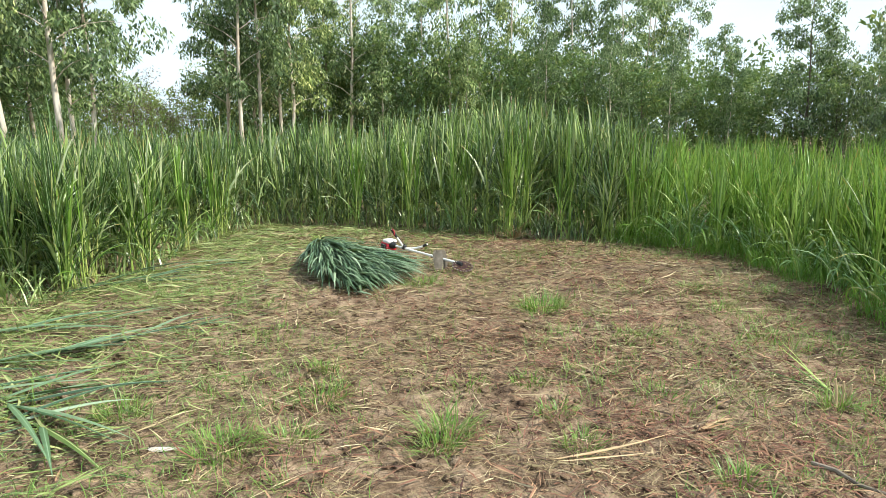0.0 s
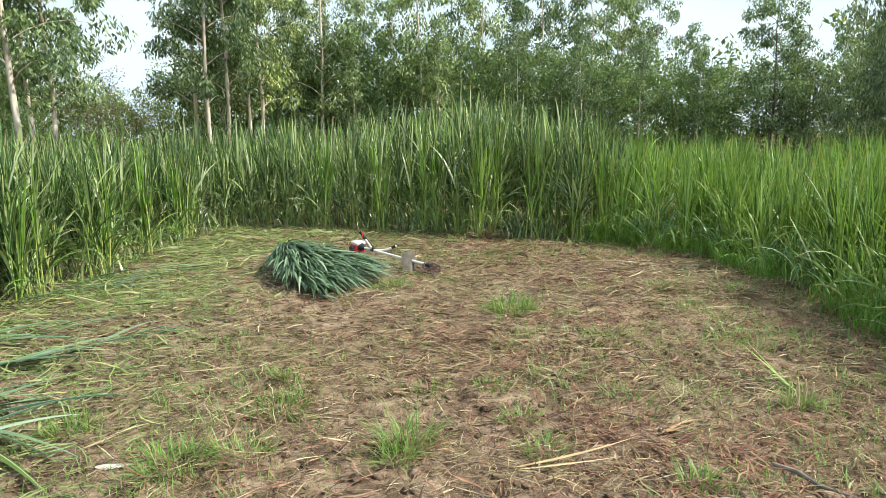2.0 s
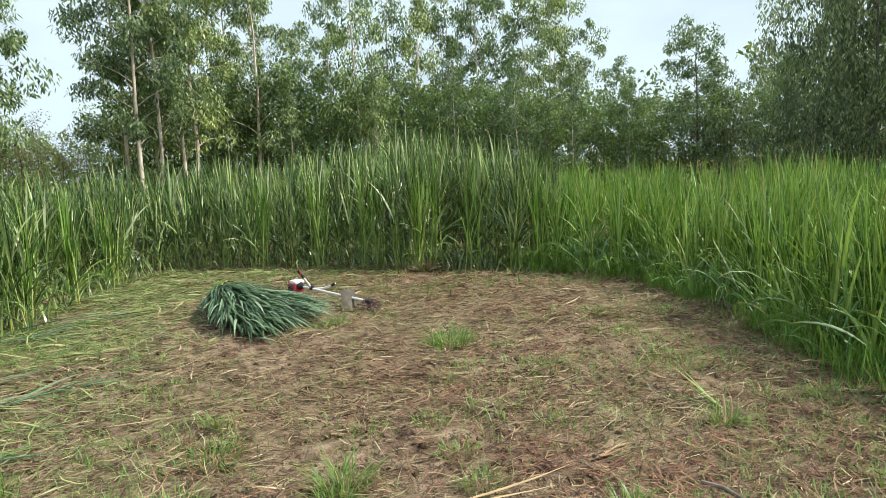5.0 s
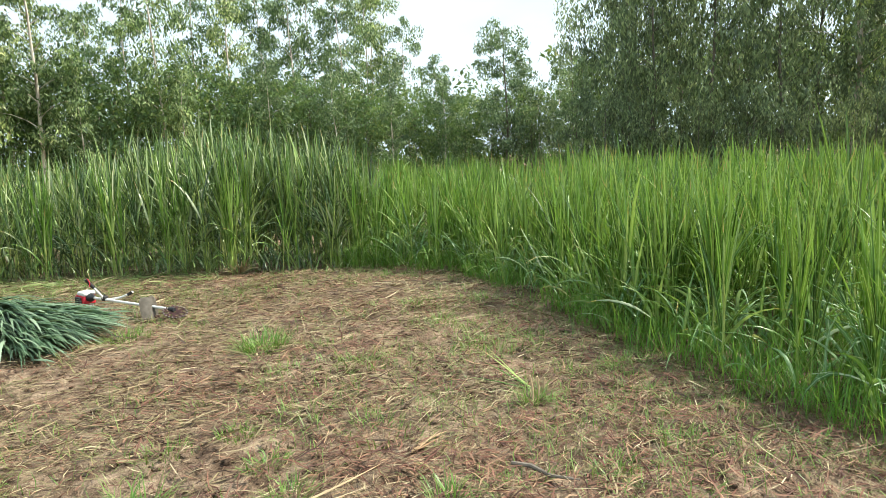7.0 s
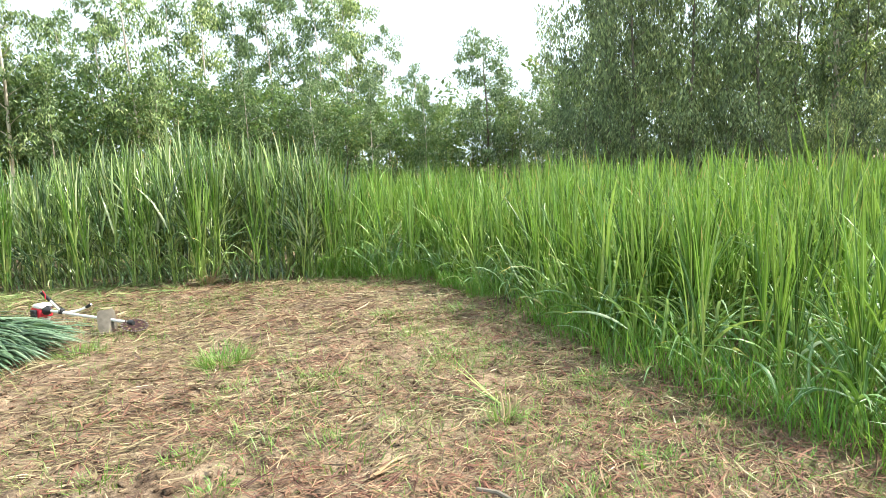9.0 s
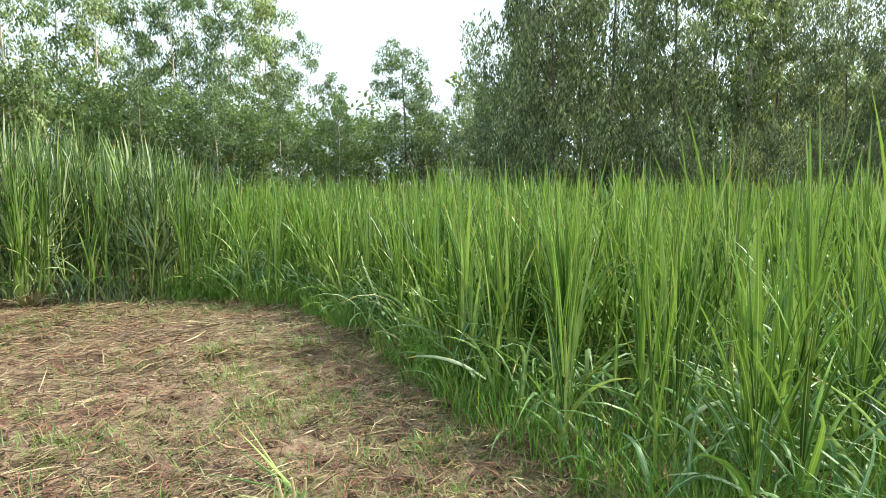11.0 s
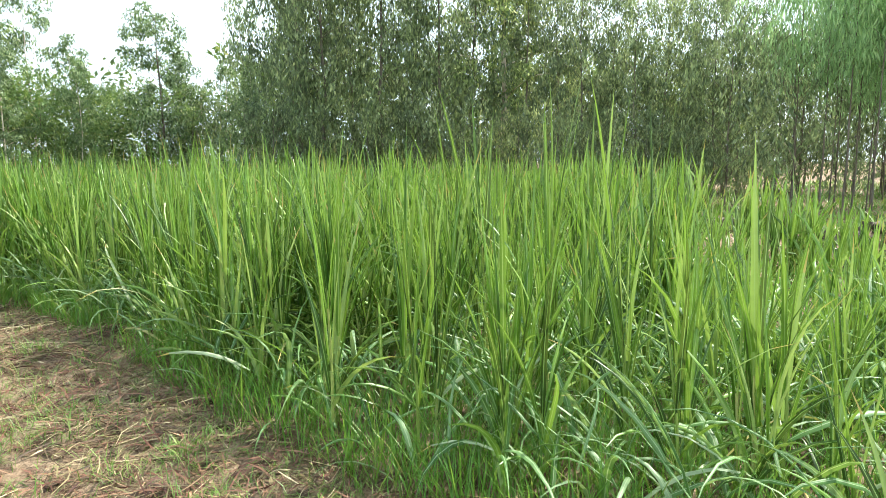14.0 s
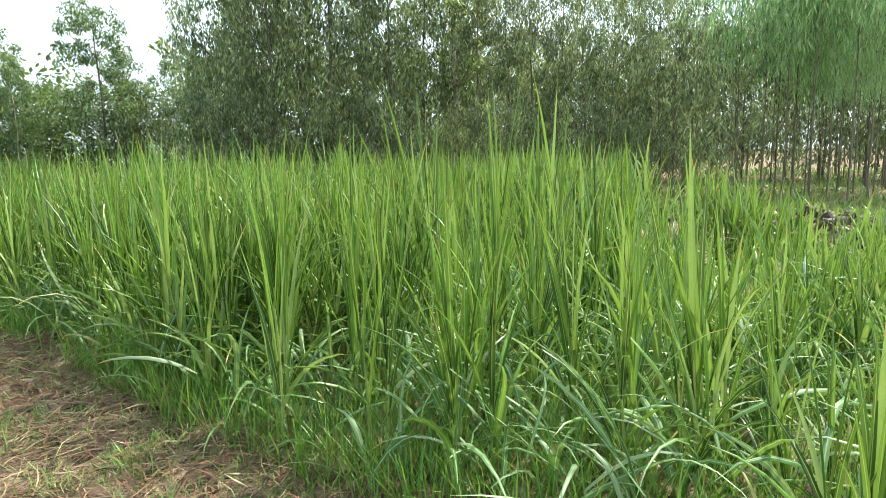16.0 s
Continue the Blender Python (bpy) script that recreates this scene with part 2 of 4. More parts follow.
M_GUARD = plain("scuffed_grey_guard", (0.17, 0.145, 0.115), 0.7, vary=0.3, scale=12)


# ---- mesh makers ----
rng = np.random.default_rng(7)


def vnoise(x, y, seed=0):
    """Smooth value noise in 0..1."""
    def h(i, j):
        v = np.sin(i * 127.1 + j * 311.7 + seed * 74.7) * 43758.5453
        return v - np.floor(v)
    i, j = np.floor(x), np.floor(y)
    f, g = x - i, y - j
    f, g = f * f * (3 - 2 * f), g * g * (3 - 2 * g)
    return (h(i, j) * (1 - f) + h(i + 1, j) * f) * (1 - g) + (h(i, j + 1) * (1 - f) + h(i + 1, j + 1) * f) * g


def ground_z(x, y):
    near = np.clip(1.4 - np.hypot(x - 0.5, y - 5) / 14, 0, 1)
    z = near * (0.07 * (vnoise(x * 0.8, y * 0.8, 1) - 0.5) + 0.05 * (vnoise(x * 3.1, y * 3.1, 2) - 0.5) + 0.045 * (vnoise(x * 7, y * 7, 3) - 0.5) + 0.024 * (vnoise(x * 15, y * 15, 4) - 0.5))
    # a low rubbly bank where the field ends and the grove begins
    d = (x - 12.6 - 0.5 * (y - 2)) / 1.1
    side = np.clip((6.5 - y) / 2, 0, 1) * np.clip((y + 8) / 2, 0, 1)
    z = z + side * 0.36 * np.exp(-d * d) * (0.55 + 0.8 * vnoise(x * 1.7, y * 1.7, 5))
    return z


def blades(base, az, th0, bend, length, width, seg=5, cross=3, fold=0.25, twist=0.0, power=1.4, swerve=0.0):
    """Many leaf blades at once. th0: degrees from upright at the foot, bend: degrees more by the tip."""
    N = len(base)
    one = np.ones(N)
    az, th0, bend, length, width, twist, swerve = (np.asarray(v) * one for v in (az, th0, bend, length, width, twist, swerve))
    s = np.linspace(0, 1, seg + 1)
    th = np.radians(th0[:, None] + bend[:, None] * s[None, :] ** power)
    mid = (th[:, 1:] + th[:, :-1]) / 2
    step = length[:, None] / seg
    turn = az[:, None] + np.radians(swerve)[:, None] * s[None, :] ** 1.5
    tm = (turn[:, 1:] + turn[:, :-1]) / 2
    run = lambda v: np.concatenate([np.zeros((N, 1)), np.cumsum(v * step, 1)], 1)
    ca, sa = np.cos(turn), np.sin(turn)
    c = np.stack([base[:, 0:1] + run(np.sin(mid) * np.cos(tm)), base[:, 1:2] + run(np.sin(mid) * np.sin(tm)), base[:, 2:3] + run(np.cos(mid))], 2)
    tan = np.stack([np.sin(th) * ca, np.sin(th) * sa, np.cos(th)], 2)
    side = np.stack([-sa, ca, np.zeros_like(th)], 2)
    nor = np.cross(side, tan)
    tw = np.radians(twist)[:, None, None] * (0.4 + 0.6 * s[None, :, None])
    side, nor = side * np.cos(tw) + nor * np.sin(tw), nor * np.cos(tw) - side * np.sin(tw)
    w = np.minimum(1, 0.45 + 2.6 * s) * np.clip(1 - s ** 2.2, 0.03, 1)
    w = (width[:, None] * w[None, :])[:, :, None]
    if cross == 3:
        rows = [c - side * w / 2 + nor * w * fold, c, c + side * w / 2 + nor * w * fold]
        us = (0.0, 0.5, 1.0)
    else:
        rows = [c - side * w / 2, c + side * w / 2]
        us = (0.0, 1.0)
    V = np.stack(rows, 2).reshape(-1, 3)
    k = np.arange(N)[:, None, None] * ((seg + 1) * cross)
    i = np.arange(seg)[None, :, None] * cross
    j = np.arange(cross - 1)[None, None, :]
    a = (k + i + j).reshape(-1)
    F = np.stack([a, a + 1, a + 1 + cross, a + cross], 1)
    UV = np.stack(np.broadcast_arrays(np.array(us)[None, None, :], s[None, :, None] + np.zeros((N, 1, 1))), 3).reshape(-1, 2)
    return V, F, UV


def stems(base, top, r0, r1, sides=4, seg=2, bow=0.02):
    N = len(base)
    s = np.linspace(0, 1, seg + 1)
    b = rng.normal(0, bow, (N, 1, 2)) * (s * (1 - s) * 4)[None, :, None]
    c = base[:, None, :] + (top - base)[:, None, :] * s[None, :, None]
    c[:, :, :2] += b
    ang = np.arange(sides) * 2 * math.pi / sides
    r = (np.asarray(r0) * np.ones(N))[:, None] * (1 - s) + (np.asarray(r1) * np.ones(N))[:, None] * s
    ring = np.stack([np.cos(ang), np.sin(ang), 0 * ang], 1)
    V = (c[:, :, None, :] + ring[None, None] * r[:, :, None, None]).reshape(-1, 3)
    k = np.arange(N)[:, None, None] * ((seg + 1) * sides)
    i = np.arange(seg)[None, :, None] * sides
    j = np.arange(sides)[None, None, :]
    j2 = (j + 1) % sides
    F = np.stack([(k + i + j).reshape(-1), (k + i + j2).reshape(-1), (k + i + sides + j2).reshape(-1), (k + i + sides + j).reshape(-1)], 1)
    UV = np.stack(np.broadcast_arrays(0.2 + 0 * ang[None, None, :], s[None, :, None] + np.zeros((N, 1, 1))), 3).reshape(-1, 2) * 0.8
    return V, F, UV


def mesh_of(name, pieces, mats):
    """One mesh out of (verts, quads, uv, material index) pieces."""
    V = np.concatenate([q[0] for q in pieces]).astype(np.float32)
    off, Fs, Ms = 0, [], []
    for q in pieces:
        Fs.append(q[1] + off)
        Ms.append(np.full(len(q[1]), q[3] if len(q) > 3 else 0, np.int32))
        off += len(q[0])
    F, UV = np.concatenate(Fs).astype(np.int32), np.concatenate([q[2] for q in pieces]).astype(np.float32)
    me = bpy.data.meshes.new(name)
    me.vertices.add(len(V)), me.loops.add(F.size), me.polygons.add(len(F))
    me.vertices.foreach_set("co", V.ravel())
    me.loops.foreach_set("vertex_index", F.ravel())
    me.polygons.foreach_set("loop_start", np.arange(0, F.size, 4, dtype=np.int32))
    me.polygons.foreach_set("material_index", np.concatenate(Ms))
    me.polygons.foreach_set("use_smooth", np.ones(len(F), bool))
    me.uv_layers.new(name="UVMap").data.foreach_set("uv", UV[F.ravel()].ravel())
    for q in mats:
        me.materials.append(q)
    me.update(calc_edges=True)
    return me


def stuff(name, pieces, mats, label, category):
    return tagged(new(name, mesh_of(name, pieces, mats)), label, category, kind="stuff")


def empty(name, m, label, category, group=""):
    ob = new(name)
    ob.empty_display_size = 0.1
    ob.matrix_world = m
    return tagged(ob, label, category, group)


def child(name, data, parent, m=None, label=""):
    ob = new(name, data)
    ob.parent = parent
    if m is not None:
        ob.matrix_local = m
    return tagged(ob, label)


def part(name, bm, material, parent, label="", smooth=True):
    me = bpy.data.meshes.new(name)
    bm.to_mesh(me)
    bm.free()
    me.materials.append(material)
    if smooth:
        me.polygons.foreach_set("use_smooth", np.ones(len(me.polygons), bool))
        me.set_sharp_from_angle(angle=radians(40))
    return child(name, me, parent, None, label)


def tube(bm, pts, radii, sides=10):
    """A capped tube along points."""
    pts = [Vector(q) for q in pts]
    radii = radii if isinstance(radii, (list, tuple)) else [radii] * len(pts)
    rings = []
    for i, q in enumerate(pts):
        d = (pts[min(i + 1, len(pts) - 1)] - pts[max(i - 1, 0)]).normalized()
        u = d.orthogonal().normalized() if i == 0 else (u - d * u.dot(d)).normalized()
        v = d.cross(u)
        rings.append([bm.verts.new(q + (u * math.cos(a) + v * math.sin(a)) * radii[i]) for a in (2 * math.pi * k / sides for k in range(sides))])
    for a, b in zip(rings, rings[1:]):
        for k in range(sides):
            bm.faces.new((a[k], a[(k + 1) % sides], b[(k + 1) % sides], b[k]))
    bm.faces.new(rings[0][::-1])
    bm.faces.new(rings[-1])
    return bm


def box(bm, m, size, bevel=0.01):
    got = bmesh.ops.create_cube(bm, size=1, matrix=m @ Matrix.Diagonal((*size, 1)))
    if bevel:
        edges = list({e for v in got["verts"] for e in v.link_edges})
        bmesh.ops.bevel(bm, geom=edges, offset=bevel, segments=3, affect="EDGES", profile=0.5)
    return bm


# ---- ground ----
def spaced(lo, hi, step, far):
    core = np.arange(lo, hi + 1e-6, step)
    grow = np.cumsum(step * 1.22 ** np.arange(1, 46))
    grow = grow[grow < far]
    return np.concatenate([lo - grow[::-1], core, hi + grow])


gx, gy = spaced(-4.4, 4.2, 0.045, 600), spaced(1.6, 10.8, 0.045, 600)
GX, GY = np.meshgrid(gx, gy)
gv = np.stack([GX, GY, ground_z(GX, GY)], 2).reshape(-1, 3)
ii = (np.arange(len(gy) - 1)[:, None] * len(gx) + np.arange(len(gx) - 1)[None, :]).reshape(-1)
gf = np.stack([ii, ii + 1, ii + 1 + len(gx), ii + len(gx)], 1)
ground = tagged(new("ground", mesh_of("ground", [(gv, gf, gv[:, :2] * 0.1)], [M_SOIL])), "bare tan soil of a cut clearing in a grass field", "ground", kind="structure")

# ---- the standing grass ----
CLEAR = np.array([(3.9, -6), (3.85, 0), (3.66, 2.4), (3.62, 3.9), (3.7, 5), (3.8, 6.5), (3.8, 8.0), (3.1, 9.05), (2.6, 9.3), (1.8, 9.6), (1.0, 9.95), (-0.4, 10.75),
                  (-1.8, 11.15), (-2.9, 11.5), (-3.5, 10.8), (-3.68, 9.2), (-3.5, 7.3), (-3.75, 6.6), (-4.0, 5.8), (-8, 5.0), (-8, -6)])


def depth_in(x, y):
    """How far a place lies inside the standing grass (below 0: in the clearing)."""
    inside, best = np.zeros(len(x), bool), np.full(len(x), 1e9)
    for (ax, ay), (bx, by) in zip(CLEAR, np.roll(CLEAR, -1, 0)):
        hit = ((ay > y) != (by > y)) & (x < (bx - ax) * (y - ay) / (by - ay + 1e-12) + ax)
        inside ^= hit
        t = np.clip(((x - ax) * (bx - ax) + (y - ay) * (by - ay)) / ((bx - ax) ** 2 + (by - ay) ** 2), 0, 1)
        best = np.minimum(best, np.hypot(x - ax - t * (bx - ax), y - ay - t * (by - ay)))
    return np.where(inside, -best, best)


def stand_height(x, y):
    tall = 1.55 + 0.52 * np.exp(-((x - 1.0) / 2.3) ** 2) + 0.2 * np.exp(-((x + 2.8) / 1.5) ** 2)
    # the green field falls off towards its south end
    south = y - 1.0 - 0.2 * (x - 1.8)
    right = np.interp(south, [-2.0, -0.6, 0.1, 1.3], [0.7, 0.82, 1.08, 1.38]) + 0.12 * (vnoise(x * 0.9, y * 0.9, 8) - 0.5)
    k = np.clip((3.75 - x) / 0.9, 0, 1)
    return tall * k + right * (1 - k)


def scatter(x0, x1, y0, y1, per, clump=0.0):
    N = int((x1 - x0) * (y1 - y0) * per)
    x, y = rng.uniform(x0, x1, N), rng.uniform(y0, y1, N)
    if clump:
        # shoots stand in stools on rough rows
        M = max(1, int(N / 6))
        cx, cy = rng.uniform(x0, x1, M), rng.uniform(y0, y1, M)
        k = rng.integers(0, M, N)
        x, y = cx[k] + rng.normal(0, clump, N), cy[k] + rng.normal(0, clump, N)
    return x, y


def shoots(x, y, H, n_leaf, seg, cross, lowest, leaf_len, width, stem_sides=4, spread=1.0, loose=1.0):
    """Shoots of tall grass: a cane with leaves up it, steep and long at the top, arching lower down."""
    N = len(x)
    z = ground_z(x, y)
    lean_az, lean = rng.uniform(0, 2 * math.pi, N), np.abs(rng.normal(0, 0.07, N)) * spread
    leaf_len = np.minimum(leaf_len, H * 0.62)[:, None]
    top_h = H - leaf_len[:, 0] * 1.02
    base = np.stack([x, y, z - 0.02], 1)
    top = base + np.stack([np.cos(lean_az) * lean * H, np.sin(lean_az) * lean * H, top_h], 1)
    cane = stems(base, top, 0.0095, 0.005, stem_sides, 2)
    f = np.linspace(0, 1, n_leaf)[None, :] ** 0.85
    f = np.clip(f + rng.normal(0, 0.05, (N, n_leaf)), 0, 1)
    f = lowest + (1 - lowest) * f
    pos = base[:, None, :] + (top - base)[:, None, :] * f[:, :, None]
    az = rng.uniform(0, 2 * math.pi, (N, 1)) + np.arange(n_leaf)[None, :] * math.pi + rng.normal(0, 0.5, (N, n_leaf))
    th = 3 + 21 * loose * (1 - f) ** 1.2 + rng.normal(0, 4.5, f.shape)
    bend = 4 + 88 * loose * (1 - f) ** 1.45 + np.abs(rng.normal(0, 10, f.shape)) + (rng.random(f.shape) < 0.07) * rng.uniform(15, 60, f.shape)
    L = leaf_len * (0.72 + 0.36 * f + rng.normal(0, 0.1, f.shape))
    W = width * (0.75 + 0.35 * rng.random(f.shape))
    tw = rng.normal(0, 50, f.shape)
    lv = blades(pos.reshape(-1, 3), az.ravel(), th.ravel(), bend.ravel(), np.maximum(L, 0.2).ravel(), W.ravel(), seg, cross, 0.22, tw.ravel(), swerve=rng.normal(0, 25, f.size))
    return [(*cane, 1), (*lv, 0)]


def stand(name, regions, mats, label):
    pieces = []
    for x, y, kw in regions:
        H = stand_height(x, y) * (1 + rng.normal(0, 0.095, len(x)))
        pieces += shoots(x, y, H, **kw)
    return stuff(name, pieces, mats, label, "tall grass")


def keep(xy, lo, hi, cond=None):
    x, y = xy
    d = depth_in(x, y)
    k = (d > lo) & (d < hi)
    if cond is not None:
        k &= cond(x, y)
    return x[k], y[k]


left_of = lambda x, y: x < 3.2
tall_kw = dict(n_leaf=11, seg=6, cross=3, lowest=0.24, leaf_len=0.78, width=0.034, loose=1.35)
deep_kw = dict(n_leaf=8, seg=4, cross=2, lowest=0.12, leaf_len=0.8, width=0.048)
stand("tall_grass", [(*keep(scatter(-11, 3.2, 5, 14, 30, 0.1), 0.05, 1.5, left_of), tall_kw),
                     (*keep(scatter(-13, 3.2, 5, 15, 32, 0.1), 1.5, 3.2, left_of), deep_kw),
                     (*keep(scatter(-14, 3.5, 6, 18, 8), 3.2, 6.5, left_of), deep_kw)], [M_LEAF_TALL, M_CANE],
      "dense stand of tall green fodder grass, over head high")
right_of = lambda x, y: (x >= 3.2) & (y > -2.5)
field_end = lambda x, y: (x >= 2.7) & (y > -2) & (x < 10.0 + 0.5 * y + 3 * np.clip((y - 5) / 3, 0, 1)) & (np.hypot(x, y) < 19.5)
near_kw = dict(n_leaf=10, seg=6, cross=3, lowest=0.1, leaf_len=0.8, width=0.028, loose=1.2)
mid_kw = dict(n_leaf=8, seg=4, cross=3, lowest=0.06, leaf_len=0.75, width=0.036)
far_kw = dict(n_leaf=6, seg=3, cross=2, lowest=0.2, leaf_len=0.72, width=0.05, stem_sides=3)
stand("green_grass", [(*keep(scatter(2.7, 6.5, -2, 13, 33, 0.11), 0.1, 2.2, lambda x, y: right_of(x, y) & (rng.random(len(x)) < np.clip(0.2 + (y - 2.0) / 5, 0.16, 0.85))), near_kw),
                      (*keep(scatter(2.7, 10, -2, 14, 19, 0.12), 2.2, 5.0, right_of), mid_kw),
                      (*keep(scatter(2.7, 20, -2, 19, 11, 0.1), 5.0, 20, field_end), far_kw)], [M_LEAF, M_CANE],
      "field of bright green fodder grass, chest to head high")

# short grass under and along the green field
ux, uy = keep(scatter(2.5, 9.5, -1.5, 10.5, 1100), -0.12, 5.5, lambda x, y: (x > 2.4) & (rng.random(len(x)) < np.clip(1.15 - depth_in(x, y) / 3.6, 0.12, 1) * np.clip(1.6 * vnoise(x * 1.3, y * 1.3, 11), 0.15, 1) * np.clip(0.35 + (y + 0.5) / 4, 0.25, 1)))
N = len(ux)
short = blades(np.stack([ux, uy, ground_z(ux, uy) - 0.01], 1), rng.uniform(0, 6.28, N), rng.uniform(2, 35, N), rng.uniform(5, 70, N), rng.uniform(0.1, 0.5, N) + 0.25 * np.clip(depth_in(ux, uy) - 1.5, 0, 1), rng.uniform(0.004, 0.01, N) * (1 + np.clip(depth_in(ux, uy) - 1.5, 0, 1.2)), 3, 2, swerve=rng.normal(0, 40, N))
stuff("short_grass", [short], [M_UNDER], "fine short green grass growing under the tall grass", "grass")
vx, vy = keep(scatter(-7, 3.6, 5, 13.5, 190), -0.1, 1.6, lambda x, y: (x < 3.4) & (rng.random(len(x)) < 0.35 + 0.65 * vnoise(x * 2, y * 2, 12)))
N = len(vx)
fringe = blades(np.stack([vx, vy, ground_z(vx, vy) - 0.01], 1), rng.uniform(0, 6.28, N), rng.uniform(8, 45, N), rng.uniform(40, 120, N), rng.uniform(0.3, 0.8, N), rng.uniform(0.01, 0.026, N), 5, 2, swerve=rng.normal(0, 30, N))
stuff("fringe_grass", [fringe], [M_LEAF_TALL], "drooping lower leaves at the foot of the tall stand", "grass")


wx, wy = keep(scatter(3.0, 7.5, -1.0, 10, 60), -0.02, 3.0, lambda x, y: x > 2.6)
N = len(wx)
arch = blades(np.stack([wx, wy, ground_z(wx, wy) + rng.uniform(0, 0.3, N)], 1), rng.uniform(0, 6.28, N), rng.uniform(10, 50, N), rng.uniform(50, 120, N), rng.uniform(0.35, 0.85, N), rng.uniform(0.014, 0.038, N), 6, 3, 0.2, rng.normal(0, 40, N), swerve=rng.normal(0, 35, N))
stuff("arching_grass", [arch], [M_ARCH], "pale arching lower leaves along the green field", "grass")


fx, fy = 9.5 + 40 * rng.random(28000) ** 1.5, rng.uniform(-6, 10, 28000)
k = (vnoise(fx * 0.5, fy * 0.5, 41) > 0.35) | (rng.random(28000) < 0.4)
fx, fy = fx[k], fy[k]
N = len(fx)
floor_grass = blades(np.stack([fx, fy, ground_z(fx, fy) - 0.01], 1), rng.uniform(0, 6.28, N), rng.uniform(5, 60, N), rng.uniform(10, 70, N), rng.uniform(0.12, 0.4, N), rng.uniform(0.02, 0.06, N), 2, 2)
stuff("grove_grass", [floor_grass], [M_SPROUT], "thin yellowish grass on the grove's floor", "grass")


# ---- single clumps along the edge of the green field ----
def leaf_pool(count, th, bend, L, W, name, material):
    pool = []
    for i in range(count):
        v = blades(np.zeros((1, 3)), 0.0, th(i / count), bend(i / count), L * rng.uniform(0.85, 1.1), W * rng.uniform(0.85, 1.15), 7, 3, 0.22, rng.normal(0, 35))
        pool.append(mesh_of(name, [v], [material]))
    return pool


POOL_UP = leaf_pool(14, lambda u: 1 + 5 * u, lambda u: 2 + 12 * u, 0.85, 0.028, "leaf", M_LEAF)
POOL_MID = leaf_pool(14, lambda u: 4 + 7 * u, lambda u: 5 + 30 * u, 0.8, 0.028, "leaf", M_LEAF)
POOL_LOW = leaf_pool(14, lambda u: 16 + 22 * u, lambda u: 45 + 75 * u, 0.65, 0.026, "leaf", M_LEAF)
POOL_CANE = [mesh_of("stem", [stems(np.zeros((1, 3)), np.array([[0.0, 0, 1.0]]), 0.009, 0.005, 8, 3, 0.012)], [M_CANE]) for _ in range(5)]


def grass_clump(x, y, H, n_shoot, label, group="clumps at the field's edge", spread=0.06, cane=None):
    thing = empty("tall_grass_clump", pose(x, y, float(ground_z(np.array([x]), np.array([y]))[0]) - 0.01), label, "grass clump", group)
    for _ in range(n_shoot):
        h = H * rng.uniform(0.82, 1.04)
        k_len = min(1.0, h * 0.62 / 0.85)
        top = h - 0.84 * k_len
        sx, sy = rng.normal(0, spread, 2)
        lean = Euler((rng.normal(0, 0.06), rng.normal(0, 0.06), 0)).to_matrix().to_4x4()
        root = Matrix.Translation((sx, sy, 0)) @ lean
        st = child("stem", POOL_CANE[rng.integers(5)] if cane is None else cane, thing, root @ Matrix.Diagonal((1, 1, top, 1)))
        turn = rng.uniform(0, 6.28)
        n_leaf = 8
        for k in range(n_leaf):
            f = k / (n_leaf - 1)
            pool = POOL_UP if f > 0.6 else POOL_MID if f > 0.28 else POOL_LOW
            a = turn + k * math.pi + rng.normal(0, 0.45)
            at = root @ Matrix.Translation((0, 0, top * (0.12 + 0.88 * f))) @ Matrix.Rotation(a, 4, "Z") @ Matrix.Scale(k_len * rng.uniform(0.85, 1.12), 4)
            child("leaf", pool[rng.integers(len(pool))], thing, at)
    return thing


EDGE = [(3.85, 3.0, 1.45), (3.8, 3.6, 1.5), (3.84, 4.2, 1.5), (4.0, 4.5, 1.6), (3.88, 5.1, 1.45), (3.95, 5.8, 1.5), (4.0, 6.5, 1.45), (3.9, 7.3, 1.5), (3.6, 8.4, 1.55),
        (4.2, 3.3, 1.55), (4.1, 3.9, 1.62), (4.35, 4.6, 1.6), (4.0, 2.6, 1.5), (4.6, 2.9, 1.95), (4.5, 2.2, 1.6), (4.45, 1.67, 1.62), (5.1, 1.9, 1.25), (5.5, 1.5, 1.05)]
EDGE += [(4.9, 2.5, 2.0), (5.2, 2.95, 1.95), (4.75, 3.3, 1.9), (5.0, 3.4, 1.65), (4.7, 3.9, 1.6), (5.6, 2.3, 1.4), (5.3, 1.1, 0.98), (6.1, 1.5, 1.0), (4.3, 1.2, 1.1), (4.3, 5.4, 1.5), (4.35, 6.2, 1.5), (4.4, 7.0, 1.5), (5.0, 0.6, 0.95)]
EDGE += [(3.05, 9.35, 1.6), (2.85, 9.75, 1.65), (3.35, 9.2, 1.55), (3.5, 9.8, 1.55), (3.2, 10.2, 1.6)]
for x, y, H in EDGE:
    grass_clump(x, y, H, int(rng.integers(2, 5)), "leafy green fodder grass clump at the clearing's edge")

# the pale-footed clump at the back edge, and its neighbours
M_DRYSTEM = mesh_of("stem", [stems(np.zeros((1, 3)), np.array([[0.0, 0, 1.0]]), 0.016, 0.006, 8, 3, 0.012)], [M_CANE])
grass_clump(1.08, 9.95, 2.1, 9, "tall grass clump with a pale cut foot", "clumps at the back edge", 0.09, M_DRYSTEM)
N = 46
a = rng.uniform(0, 6.28, N)
